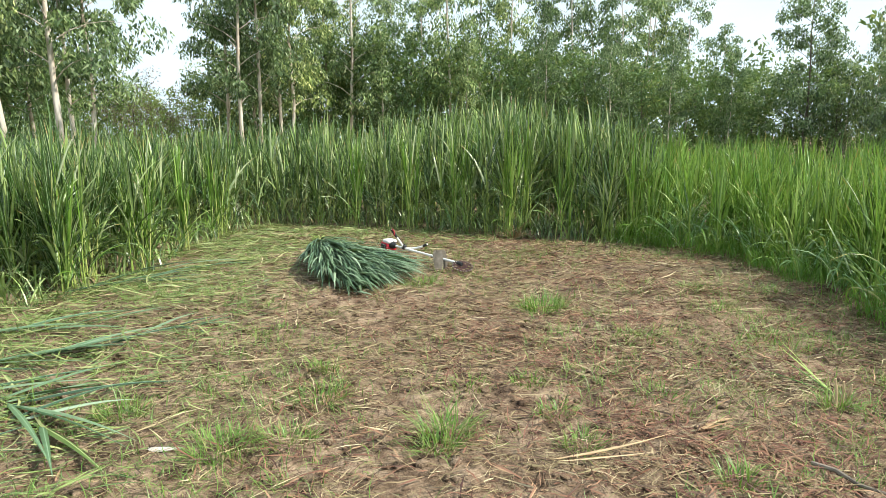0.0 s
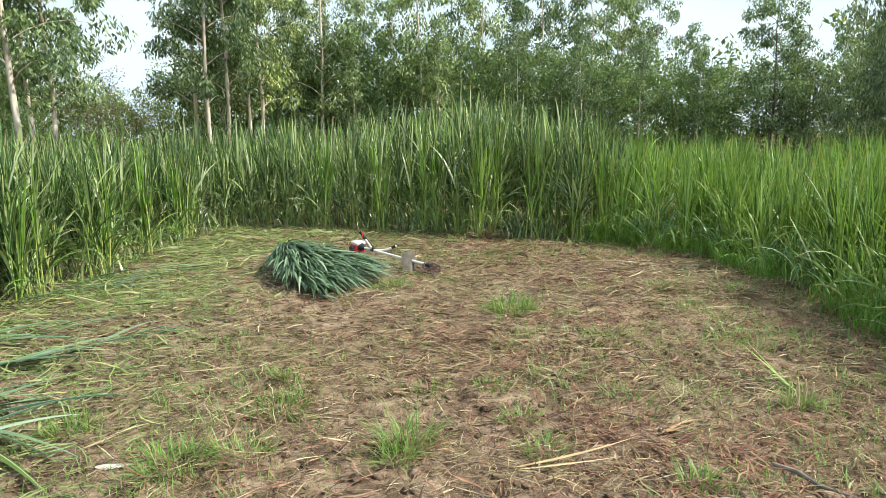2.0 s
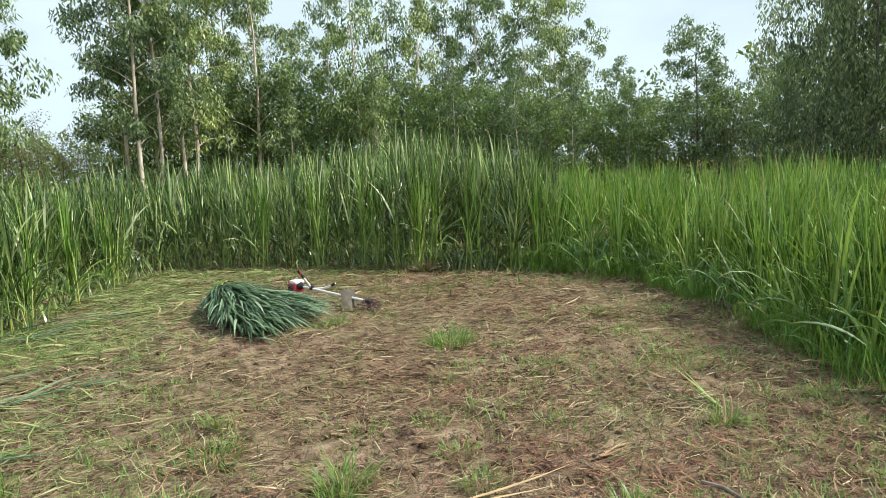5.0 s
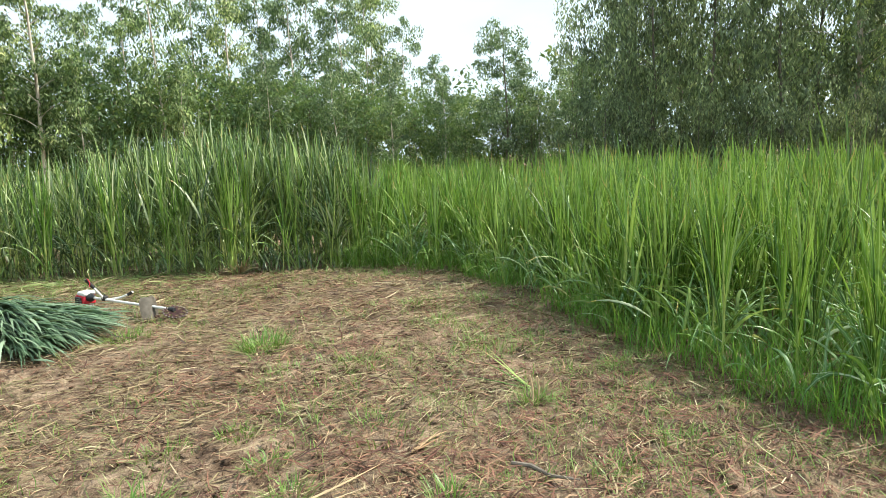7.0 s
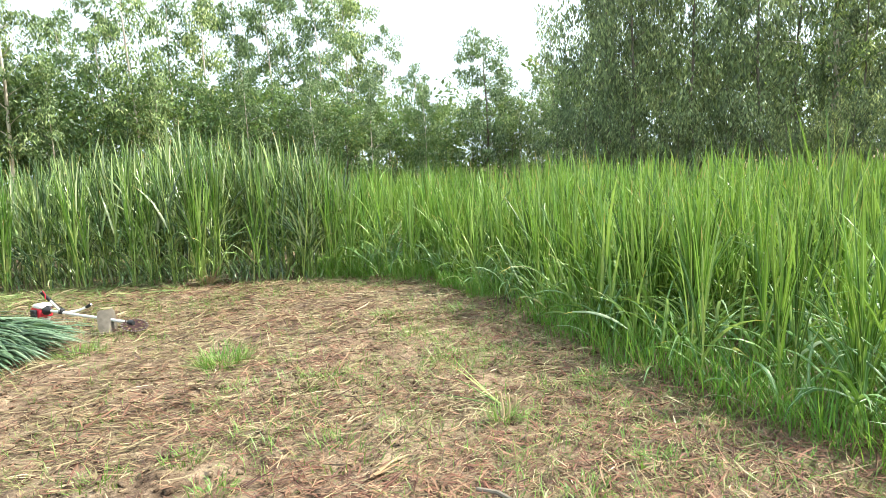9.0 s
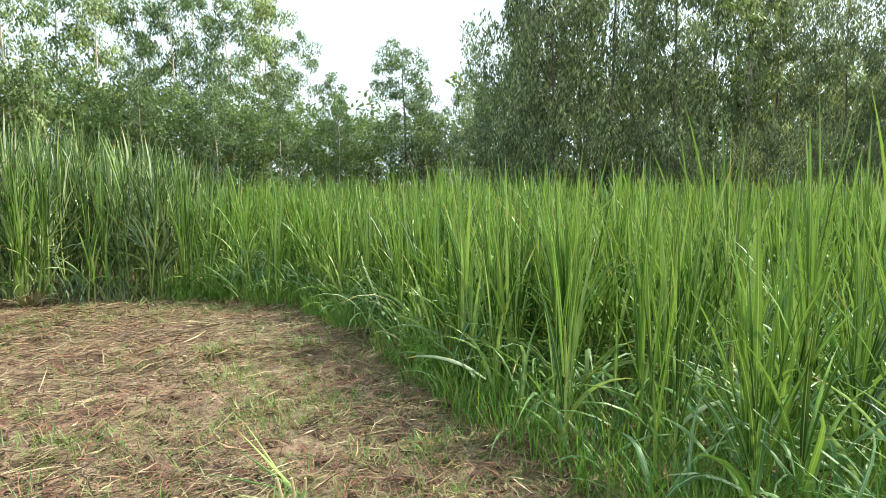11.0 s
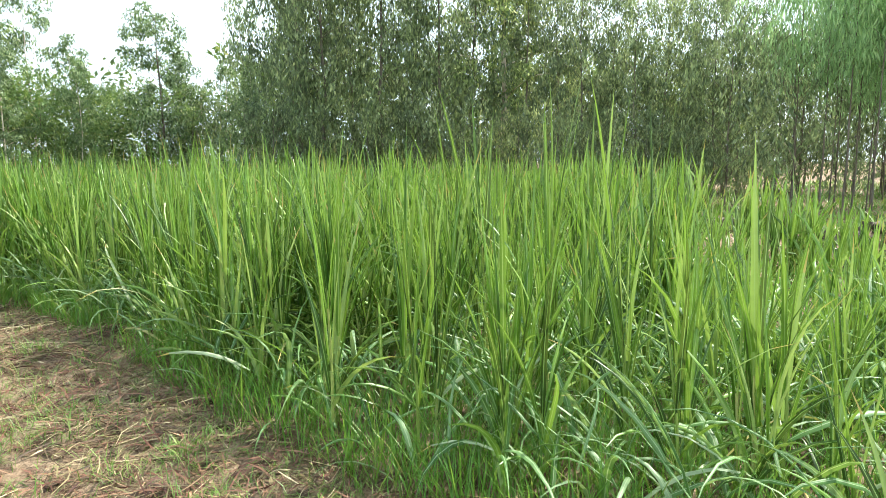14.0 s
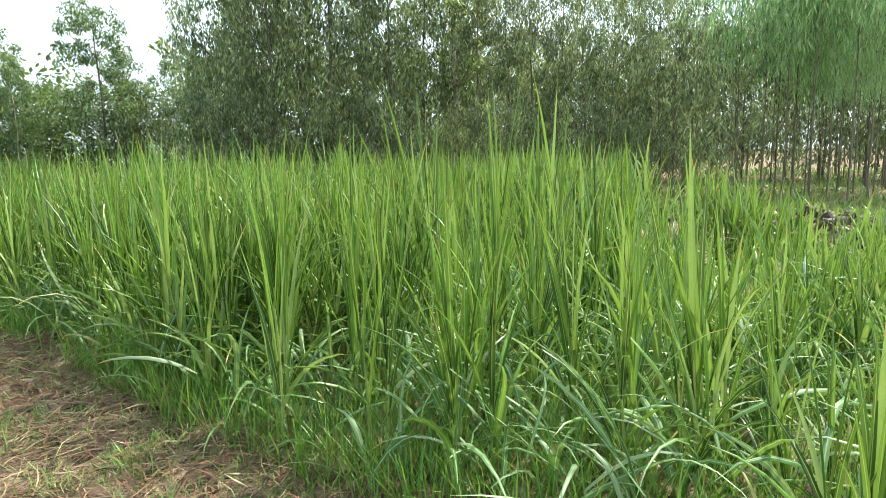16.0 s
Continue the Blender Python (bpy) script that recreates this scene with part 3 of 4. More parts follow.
dry = blades(np.stack([1.08 + 0.06 * np.cos(a), 9.9 + 0.06 * np.sin(a), 0.02 + 0 * a], 1), a, rng.uniform(15, 60, N), rng.uniform(20, 90, N), rng.uniform(0.15, 0.42, N), rng.uniform(0.012, 0.026, N), 4, 3, 0.25, rng.normal(0, 40, N), swerve=rng.normal(0, 40, N))
tagged(new("dry_grass_foot", mesh_of("dry_grass_foot", [dry], [M_DRY])), "tuft of dry orange-brown leaves at a grass clump's foot", "dry grass")
for x, y, H in [(0.35, 10.35, 2.0), (-0.5, 10.8, 1.95), (1.9, 9.65, 1.85), (-1.5, 11.1, 1.9), (2.7, 9.35, 1.7), (-3.6, 8.9, 1.6), (-3.55, 7.6, 1.55), (-3.85, 6.6, 1.5), (-3.6, 10.1, 1.65)]:
    grass_clump(x, y, H, 5, "tall grass clump at the back of the clearing", "clumps at the back edge", 0.09)

# ---- litter on the clearing ----
def lying(x, y, L, W, seg=2, cross=2, rise=4, curl=10, lift=0.012, az=None):
    N = len(x)
    z = ground_z(x, y) + rng.uniform(0.004, lift, N)
    az = rng.uniform(0, 6.28, N) if az is None else az
    return blades(np.stack([x, y, z], 1), az, 90 - rng.uniform(-2, rise, N), rng.uniform(-curl * 0.3, curl, N), L, W, seg, cross, 0.25, rng.normal(0, 40, N), swerve=rng.normal(0, 45, N))


def in_clear(x0, x1, y0, y1, per, weight):
    x, y = scatter(x0, x1, y0, y1, per)
    k = (depth_in(x, y) < 0.15) & (rng.random(len(x)) < weight(x, y) * np.clip(0.3 + (y - 0.6) / 1.2, 0.08, 1))
    return x[k], y[k]


patch = lambda x, y: np.clip(0.05 + 2.1 * vnoise(x * 1.6, y * 1.6, 21) * vnoise(x * 4.5, y * 4.5, 22), 0, 1)
sx, sy = in_clear(-4.8, 4, -4, 11.6, 1700, lambda x, y: patch(x, y) * np.clip(0.8 + (x + 2) * 0.2, 0.35, 1) * np.clip(1.25 - (y - 3) / 12, 0.5, 1))
N = len(sx)
flow = np.radians(20) + 1.3 * (vnoise(sx * 0.7, sy * 0.7, 23) - 0.5) + rng.normal(0, 0.8, N) + math.pi * (rng.random(N) < 0.5)
straw = lying(sx, sy, (rng.gamma(2.2, 0.052, N) + 0.025) * np.clip(0.6 + sy / 12, 0.7, 1.2), (rng.gamma(2.2, 0.0019, N) + 0.0016) * np.clip(0.55 + sy / 9, 0.7, 1.6), 2, 2, 14, 36, 0.035, flow)
stuff("straw_litter", [straw], [M_STRAW], "scattered dry tan grass straw lying on the soil", "straw")
sx, sy = in_clear(-2.5, 3.9, -4, 10.5, 1300, lambda x, y: patch(x + 9, y) * np.clip((x + 1.5) / 2.5, 0.1, 1))
N = len(sx)
red = lying(sx, sy, rng.gamma(3.0, 0.03, N) + 0.03, rng.uniform(0.004, 0.013, N), 2, 2, 22, 75, 0.04)
stuff("dead_leaf_litter", [red], [M_STRAW_RED], "reddish brown dead grass leaves on the soil", "dead leaves")
sx, sy = in_clear(-7.5, 1.0, -4, 11.6, 680, lambda x, y: np.clip(-(x + 1.2) / 2.2, 0.0, 1) * np.clip(0.3 + vnoise(x * 1.2, y * 1.8, 24), 0, 1) + 0.35 * np.clip((y - 8.3) / 2, 0, 1) * (x < 0.8))
N = len(sx)
cut = lying(sx, sy, rng.gamma(2.2, 0.07, N) + 0.05, rng.uniform(0.005, 0.017, N), 3, 2, 16, 30, 0.05, az=np.radians(12) + rng.normal(0, 0.85, N) + math.pi * (rng.random(N) < 0.5))
stuff("cut_grass_litter", [cut], [M_CUT], "freshly cut green grass leaves strewn on the ground", "cut grass")

# crumbs and clods of soil
cx, cy = in_clear(-4.2, 3.9, 1.4, 6.0, 150, lambda x, y: np.clip(0.2 + 1.2 * vnoise(x * 2.3, y * 2.3, 26), 0, 1))
N = len(cx)
size = np.minimum(rng.gamma(1.8, 0.0055, N) + 0.004, 0.03)
cube = np.array([(-1, -1, -1), (1, -1, -1), (1, 1, -1), (-1, 1, -1), (-1, -1, 1), (1, -1, 1), (1, 1, 1), (-1, 1, 1)]) * 0.6
lump = (cube[None] + rng.normal(0, 0.28, (N, 8, 3))) * size[:, None, None] * np.array([1.3, 1.0, 0.75])
ca, sa = np.cos(rng.uniform(0, 6.28, N)), np.sin(rng.uniform(0, 6.28, N))
lump = np.stack([lump[:, :, 0] * ca[:, None] - lump[:, :, 1] * sa[:, None] + cx[:, None], lump[:, :, 0] * sa[:, None] + lump[:, :, 1] * ca[:, None] + cy[:, None], lump[:, :, 2] + (ground_z(cx, cy) + size * 0.2)[:, None]], 2)
faces = np.array([(0, 3, 2, 1), (4, 5, 6, 7), (0, 1, 5, 4), (1, 2, 6, 5), (2, 3, 7, 6), (3, 0, 4, 7)])
stuff("soil_clods", [(lump.reshape(-1, 3), (np.arange(N)[:, None, None] * 8 + faces[None]).reshape(-1, 4), np.zeros((N * 8, 2)))], [M_SOIL], "loose crumbs and clods of tan soil", "soil")

# grey rubble along the bank at the field's end
ry = rng.uniform(-4, 5.5, 900)
rx = 12.6 + 0.5 * (ry - 2) + rng.normal(-0.3, 0.7, 900)
size = rng.gamma(2.0, 0.02, 900) + 0.02
lump = (cube[None] + rng.normal(0, 0.3, (900, 8, 3))) * size[:, None, None] * np.array([1.3, 1.0, 0.8]) + np.stack([rx, ry, ground_z(rx, ry) + size * 0.2], 1)[:, None, :]
stuff("bank_rubble", [(lump.reshape(-1, 3), (np.arange(900)[:, None, None] * 8 + faces[None]).reshape(-1, 4), np.zeros((7200, 2)))], [M_RUBBLE], "grey broken soil and stones on the bank before the grove", "rubble")

# small live grass: thin everywhere, thicker in tufts
tx, ty = in_clear(-7, 3.7, -4, 11, 64, lambda x, y: 0.12 + 1.3 * vnoise(x * 1.1, y * 1.1, 31) ** 2 * (0.4 + vnoise(x * 3.3, y * 3.3, 32)) + 0.7 * np.clip(1 + depth_in(x, y) / 1.3, 0, 1) * (x > 1.5))
k = rng.integers(5, 26, len(tx))
bx, by = np.repeat(tx, k), np.repeat(ty, k)
spread = np.repeat(rng.uniform(0.03, 0.13, len(tx)), k)
bx, by = bx + rng.normal(0, 1, len(bx)) * spread, by + rng.normal(0, 1, len(bx)) * spread
N = len(bx)
live = blades(np.stack([bx, by, ground_z(bx, by) - 0.005], 1), rng.uniform(0, 6.28, N), rng.uniform(10, 80, N), rng.uniform(10, 70, N), rng.uniform(0.04, 0.17, N), rng.uniform(0.003, 0.007, N), 2, 2, swerve=rng.normal(0, 40, N))
stuff("sprouting_grass", [live], [M_SPROUT], "small tufts of new green grass on the clearing", "grass")


def tuft(x, y, R, H, N, label):
    a, q = rng.uniform(0, 6.28, N), R * np.sqrt(rng.random(N))
    px, py = x + q * np.cos(a), y + q * np.sin(a)
    v = blades(np.stack([px, py, ground_z(px, py) - 0.005], 1), a + rng.normal(0, 0.6, N), rng.uniform(3, 60, N), rng.uniform(10, 80, N), H * rng.uniform(0.4, 1.1, N), rng.uniform(0.004, 0.008, N), 4, 2, swerve=rng.normal(0, 40, N))
    tagged(new("grass_tuft", mesh_of("grass_tuft", [v], [M_SPROUT])), label, "grass tuft", "tufts on the clearing")


for x, y, R, H, N in [(0.92, 5.75, 0.2, 0.27, 300), (0.03, 3.25, 0.13, 0.26, 150), (-0.02, 3.08, 0.1, 0.2, 80), (-1.12, 3.1, 0.17, 0.17, 190), (-1.83, 3.52, 0.14, 0.17, 150), (2.3, 3.62, 0.08, 0.2, 70), (-0.21, 6.8, 0.24, 0.16, 260), (-0.8, 3.22, 0.16, 0.13, 160), (1.37, 2.78, 0.1, 0.16, 90)]:
    tuft(x, y, R, H, N, "small tuft of fresh green grass on the soil")
for x, y in [(-1.3, 5.04), (-0.78, 4.21), (-0.72, 3.72), (0.95, 4.04), (0.66, 3.48), (0.71, 3.1), (2.56, 5.75), (2.52, 4.89), (1.52, 4.86), (1.3, 3.63), (0.17, 3.89), (0.55, 3.94), (2.72, 5.5), (2.55, 6.45), (2.85, 4.6), (3.2, 3.95), (2.7, 2.75), (2.25, 2.7), (3.25, 6.3)]:
    tuft(x, y, rng.uniform(0.1, 0.2), rng.uniform(0.09, 0.15), int(rng.integers(70, 150)), "sparse low tuft of green grass on the soil")


# ---- the pile of cut grass ----
def grass_pile():
    base = empty("cut_grass_pile", pose(-1.04, 7.25, 0), "heap of freshly cut dark green grass lying on the clearing", "grass pile")
    # butts lie together at the back, leaves fan out over the front
    groups = []
    for N in (950, 270):
        u = rng.random(N)
        fan = -80 + 46 * u
        reach = np.interp(fan, [-80, -76, -69, -62, -50, -36], [1.15, 1.6, 2.45, 2.25, 1.95, 1.78])
        L = rng.uniform(0.5, 0.92, N)
        r = np.clip((reach - L * 0.92) * rng.random(N) ** 0.85, 0, None)
        deg = fan + rng.normal(0, 8, N) - 24 * (rng.random(N) < 0.1) * (1 - r / 1.3)
        q = np.radians(fan)
        bx = -0.58 + r * np.cos(q) + rng.normal(0, 0.04, N)
        by = 1.0 + r * np.sin(q) + rng.normal(0, 0.05, N)
        crest = np.clip(1 - r / 2.1, 0, 1) ** 0.8 * (1 - 0.3 * np.abs(u - 0.4) / 0.5)
        bz = 0.02 + 0.31 * crest * rng.uniform(0.35, 1.0, N)
        th = 72 + 12 * rng.random(N)
        bend = 16 + 60 * bz + 14 * rng.random(N)
        groups.append((np.stack([bx, by, bz], 1), np.radians(deg), th, bend, L, rng.uniform(0.023, 0.04, N), rng.normal(0, 32, N)))
    P, aim, th, bend, L, W, tw = groups[0]
    v = blades(P, aim, th, bend, L, W, 7, 3, 0.25, tw, 1.6)
    v[0][:, 2] = np.maximum(v[0][:, 2], 0.01 + 0.02 * rng.random(len(v[0])))
    tagged(child("leaf_mass", mesh_of("leaf_mass", [v], [M_PILE]), base), kind="stuff")
    P, aim, th, bend, L, W, tw = groups[1]
    for i in range(len(P)):
        v = blades(P[i:i + 1] + np.array([[0, 0, 0.03]]), aim[i], th[i], bend[i] * 0.9, L[i], W[i], 7, 3, 0.25, tw[i], 1.6)
        v[0][:, 2] = np.maximum(v[0][:, 2], 0.012)
        child("leaf", mesh_of("leaf", [v], [M_PILE]), base)
    bm = bmesh.new()
    for i in range(40):
        u = rng.random()
        q = Vector((-0.64 + 0.22 * u, 1.04 - 0.1 * u + rng.normal(0, 0.05), 0.05 + 0.26 * rng.random()))
        d = Vector((math.cos(2.2 - u), math.sin(2.2 - u), rng.normal(0, 0.15))) * rng.uniform(0.08, 0.2)
        tube(bm, [q - d, q, q + d], [0.007, 0.008, 0.007], 6)
    part("cut_stem", bm, M_CANE, base, "pale cut stem ends")


grass_pile()


def fallen_stalk(points, leaves, label, stem_r=0.008, width=0.038):
    """A cut stalk on the ground: its cane and long leaves. leaves: share of the way along, degrees, length."""
    x0, y0 = points[0]
    ob = empty("cut_grass_stalk", pose(x0, y0, 0), label, "cut grass", "cut stalks on the ground")
    gz = lambda x, y: float(ground_z(np.array([x]), np.array([y]))[0])
    pts = [Vector((x - x0, y - y0, gz(x, y) + 0.025)) for x, y in points]
    bm = bmesh.new()
    part("stem", tube(bm, pts, [stem_r * (1 - 0.5 * i / len(pts)) for i in range(len(pts))], 8), M_CANE, ob)
    for f, deg, L in leaves:
        k = f * (len(pts) - 1)
        i = min(int(k), len(pts) - 2)
        q = pts[i].lerp(pts[i + 1], k - i)
        v = blades(np.array([q]) + np.array([[0, 0, 0.01]]), radians(deg), 80 + rng.uniform(-6, 5), rng.uniform(8, 22), L, width * rng.uniform(0.8, 1.15), 8, 3, 0.22, rng.normal(0, 25), 1.5)
        v[0][:, 2] = np.maximum(v[0][:, 2], 0.012)
        child("leaf", mesh_of("leaf", [v], [M_PILE if rng.random() < 0.88 else M_CUT]), ob)


fallen_stalk([(-3.5, 4.3), (-3.1, 4.38), (-2.6, 4.54), (-2.32, 5.0), (-2.1, 5.28)], [(0.2, 15, 0.9), (0.4, 30, 0.8), (0.55, 48, 0.75), (0.7, 62, 0.6), (0.85, 40, 0.5), (1, -12, 0.42), (1, 10, 0.38), (1, 30, 0.34), (0.92, -30, 0.4), (0.3, 4, 0.8)], "long cut grass stalk with limp leaves on the ground", width=0.046)
fallen_stalk([(-3.2, 3.95), (-2.85, 3.85), (-2.55, 3.66)], [(1, -36, 1.45), (1, -30, 1.2), (0.95, -48, 1.2), (1, 8, 1.05), (0.9, 24, 0.55), (0.85, 16, 0.6), (0.8, 32, 0.65), (0.5, 6, 0.75), (0.4, 25, 0.7)], "cut grass stalk with long blue-green leaves", width=0.05)
fallen_stalk([(-2.9, 3.6), (-2.45, 3.45), (-2.18, 3.36)], [(1, -55, 0.8), (0.9, -38, 0.9), (0.7, 20, 0.6), (0.6, 35, 0.6)], "bent cut grass stalk with hanging leaves", width=0.052)
fallen_stalk([(-4.1, 6.3), (-3.7, 6.6), (-3.3, 7.0)], [(0.2, 30, 0.9), (0.4, 55, 1.0), (0.6, 20, 1.0), (0.8, 40, 0.95), (1, 60, 0.8), (1, 15, 0.9), (0.9, 5, 0.8), (0.5, 75, 0.8)], "pale bent grass stalk at the stand's foot")
fallen_stalk([(-4.0, 7.2), (-3.5, 7.6), (-3.0, 7.7)], [(0.3, 10, 0.9), (0.6, -5, 1.0), (0.8, 20, 0.8), (1, 0, 0.7), (1, 25, 0.8)], "pale bent grass stalk at the stand's foot")
fallen_stalk([(-3.9, 4.9), (-3.4, 5.0), (-2.9, 5.2)], [(0.2, 5, 0.9), (0.4, 25, 0.9), (0.6, -10, 0.9), (0.8, 15, 0.8), (1, 0, 0.7), (1, 35, 0.6)], "cut grass stalk with limp leaves on the ground")
fallen_stalk([(-3.6, 4.1), (-3.2, 4.3), (-2.8, 4.5)], [(0.2, 5, 0.9), (0.4, 25, 0.9), (0.6, -10, 0.9), (0.8, 15, 0.8), (1, 0, 0.7), (1, 35, 0.6)], "cut grass stalk with limp leaves on the ground")
fallen_stalk([(-3.5, 2.8), (-3.0, 2.95), (-2.6, 2.9)], [(0.2, 5, 0.9), (0.4, 25, 0.9), (0.6, -10, 0.9), (0.8, 15, 0.8), (1, -40, 0.7), (1, 35, 0.6)], "cut grass stalk with limp leaves on the ground")


# ---- single straws, husks and a stub on the soil ----
def straw_bundle(name, x, y, deg, L, count, width, material, label, category, rise=4, spread=5):
    ob = empty(name, pose(x, y, float(ground_z(np.array([x]), np.array([y]))[0]) + 0.02), label, category, "loose straws")
    for i in range(count):
        v = blades(np.array([[rng.normal(0, 0.015), rng.normal(0, 0.012), 0.012 * i / max(1, count)]]), radians(deg + rng.normal(0, spread)), 90 - rise * rng.random(), rng.uniform(0, 10), L * rng.uniform(0.7, 1.05), width * rng.uniform(0.7, 1.2), 6, 3, 0.3, rng.normal(0, 25), swerve=rng.normal(0, 8))
        child("straw", mesh_of("straw", [v], [material]), ob)


for x, y, deg, L, n, w, lab in [(0.55, 2.93, 14, 0.72, 4, 0.013, "bundle of long pale dry straws on the soil"), (1.28, 3.36, -70, 0.6, 3, 0.012, "long pale dry straws on the soil"), (1.38, 3.3, 28, 0.32, 5, 0.02, "yellowish dry husk of a grass stalk"),
                                (2.0, 3.7, 14, 0.28, 3, 0.012, "short pale straws on the soil"), (0.84, 4.83, 17, 0.32, 4, 0.02, "yellow dry leaf husk on the soil"), (-1.66, 2.84, -8, 0.22, 2, 0.016, "white dry stalk piece on the soil"), (1.5, 5.6, 25, 0.35, 3, 0.012, "pale straws on the soil")]:
    straw_bundle("dry_straw", x, y, deg, L, n, w, M_DRY, lab, "straw")
straw_bundle("pale_dead_leaf", -1.5, 3.12, 12, 0.2, 1, 0.06, M_PALE, "broad pale grey dead leaf on the soil", "dead leaf")
straw_bundle("grass_sprig", 2.42, 3.8, 125, 0.6, 4, 0.016, M_LEAF, "fresh green grass sprig bending over the soil", "grass sprig", rise=30, spread=14)
stub = empty("cut_stub", pose(2.36, 3.62, float(ground_z(np.array([2.36]), np.array([3.62]))[0])), "short dry cut grass stub in the soil", "stub")
for k in range(3):
    q = Vector((0.05 * (k - 1), 0.03 * k, -0.02))
    part("stem", tube(bmesh.new(), [q, q + Vector((0.01 * k, 0.005, 0.1)), q + Vector((0.02 * (k - 1), 0, 0.2 - 0.03 * k))], [0.009, 0.008, 0.006], 7), M_CANE_DRY, stub)
stick = empty("stick", pose(1.78, 2.93, 0.03), "short brown stick on the soil", "stick")
part("stick_piece", tube(bmesh.new(), [(0, 0, 0), (0.06, -0.09, 0.01), (0.1, -0.2, 0.0), (0.2, -0.3, 0.0)], [0.011, 0.012, 0.01, 0.006], 8), M_BARK_DARK, stick)


# ---- the brush cutter ----
def brush_cutter():
    A, B = Vector((-0.67, 8.52, 0.15)), Vector((0.2, 7.42, 0.115))
    ob = empty("brush_cutter", pose(A.x, A.y, 0), "petrol brush cutter with red and white engine lying on the ground", "brush cutter")
    o = Vector((A.x, A.y, 0))
    d = (B - A).normalized()
    side = d.cross(Vector((0, 0, 1))).normalized()
    up = side.cross(d)
    fr = Matrix((side, d, up)).transposed().to_4x4()
    at = lambda q: Matrix.Translation(q - o) @ fr
    part("shaft", tube(bmesh.new(), [A - o, (A + B) / 2 - o, B - o], 0.0155, 12), M_ALU, ob, "pale aluminium drive tube")
    e = A - d * 0.09 - Vector((0, 0, 0.025))
    eng = part("engine", box(bmesh.new(), at(e), (0.16, 0.15, 0.13), 0.028), M_RED, ob, "red engine housing")
    part("cowl", box(bmesh.new(), at(e + up * 0.07 + d * 0.015), (0.15, 0.15, 0.055), 0.024), M_WHITE, eng, "white engine cover")
    part("tank", box(bmesh.new(), at(e - up * 0.075), (0.12, 0.11, 0.06), 0.02), M_WHITE, eng, "milky fuel tank")
    part("starter", tube(bmesh.new(), [e - d * 0.08 - o, e - d * 0.13 - o], [0.065, 0.055], 20), M_RED, eng)
    part("air_filter", box(bmesh.new(), at(e + side * 0.09), (0.04, 0.09, 0.08), 0.012), M_BLACK, eng)
    part("clutch_housing", tube(bmesh.new(), [A - d * 0.03 - o, A + d * 0.03 - o, A + d * 0.08 - o], [0.05, 0.045, 0.018], 16), M_BLACK, ob)
    c = A.lerp(B, 0.19)
    part("handle_clamp", box(bmesh.new(), at(c + up * 0.015), (0.05, 0.06, 0.06), 0.01), M_BLACK, ob)
    L, R = Vector((-0.66, 8.26, 0.4)), Vector((-0.2, 8.12, 0.23))
    l1, r1 = c.lerp(L, 0.35) + Vector((0.02, 0, -0.03)), c.lerp(R, 0.55) + Vector((0.02, 0, -0.05))
    bez = lambda p0, p1, p2, k: p0 * (1 - k) ** 2 + p1 * 2 * k * (1 - k) + p2 * k * k
    lp = [bez(c, l1, L, k / 10) - o for k in range(11)]
    rp = [bez(c, r1, R, k / 10) - o for k in range(11)]
    hb = part("handlebar", tube(bmesh.new(), lp[::-1] + rp[1:], 0.0145, 10), M_ALU, ob, "bent pale handlebar")
    part("grip", tube(bmesh.new(), [lp[7], lp[8], lp[9], lp[10]], [0.016, 0.018, 0.018, 0.019], 12), M_BLACK, hb, "black rubber grip")
    part("grip", tube(bmesh.new(), [rp[8], rp[9], rp[10]], [0.016, 0.018, 0.017], 12), M_BLACK, hb, "black rubber grip")
    q = L - o
    part("throttle_lever", tube(bmesh.new(), [q + Vector((0.012, -0.01, 0.01)), q + Vector((0.035, -0.02, -0.03)), q + Vector((0.03, -0.02, -0.08))], 0.006, 6), M_RED, hb, "red throttle lever")
    part("cable", tube(bmesh.new(), [lp[8] + Vector((0.02, 0, 0)), lp[5] + Vector((0.03, 0, 0)), lp[2] + Vector((0.03, 0.01, 0.02)), A - o + up * 0.05], 0.004, 6), M_BLACK, ob)
    # guard: a curved plate standing across the tube
    g = A.lerp(B, 0.73) - o
    fall = Vector((0.06, -0.62, -0.78)).normalized()
    bm = bmesh.new()
    rows = []
    for j in range(8):
        t = j / 7
        half = 0.105 * (1 - 0.55 * abs(2 * t - 0.85) ** 4)
        rows.append([bm.verts.new(g + Vector((0, 0.03, 0.1)) + fall * (0.34 * t) + side * (half * u) + d * (0.05 * (1 - u * u) - 0.02 + 0.03 * t)) for u in (-1, -0.7, -0.35, 0, 0.35, 0.7, 1)])
    for a, b in zip(rows, rows[1:]):
        for j in range(6):
            bm.faces.new((a[j], b[j], b[j + 1], a[j + 1]))
    bmesh.ops.solidify(bm, geom=bm.faces[:], thickness=0.006)
    part("guard", bm, M_GUARD, ob, "scuffed grey blade guard")
    part("gear_head", tube(bmesh.new(), [B - d * 0.05 - o, B - o, B + d * 0.035 - o], [0.018, 0.026, 0.02], 14), M_BLACK, ob)
    # toothed disc with holes between spokes, tipped with steel
    tilt = Vector((0.15, -0.35, 1)).normalized()
    h = B + d * 0.05 - tilt * 0.025 - o
    tm = Matrix.Translation(h) @ tilt.to_track_quat("Z", "Y").to_matrix().to_4x4()
    bm = bmesh.new()
    n_t = 40
    prof = []
    for i in range(n_t * 2):
        a = 2 * math.pi * i / (n_t * 2)
        rad = 0.127 if i % 2 else 0.114
        prof.append((a, rad))
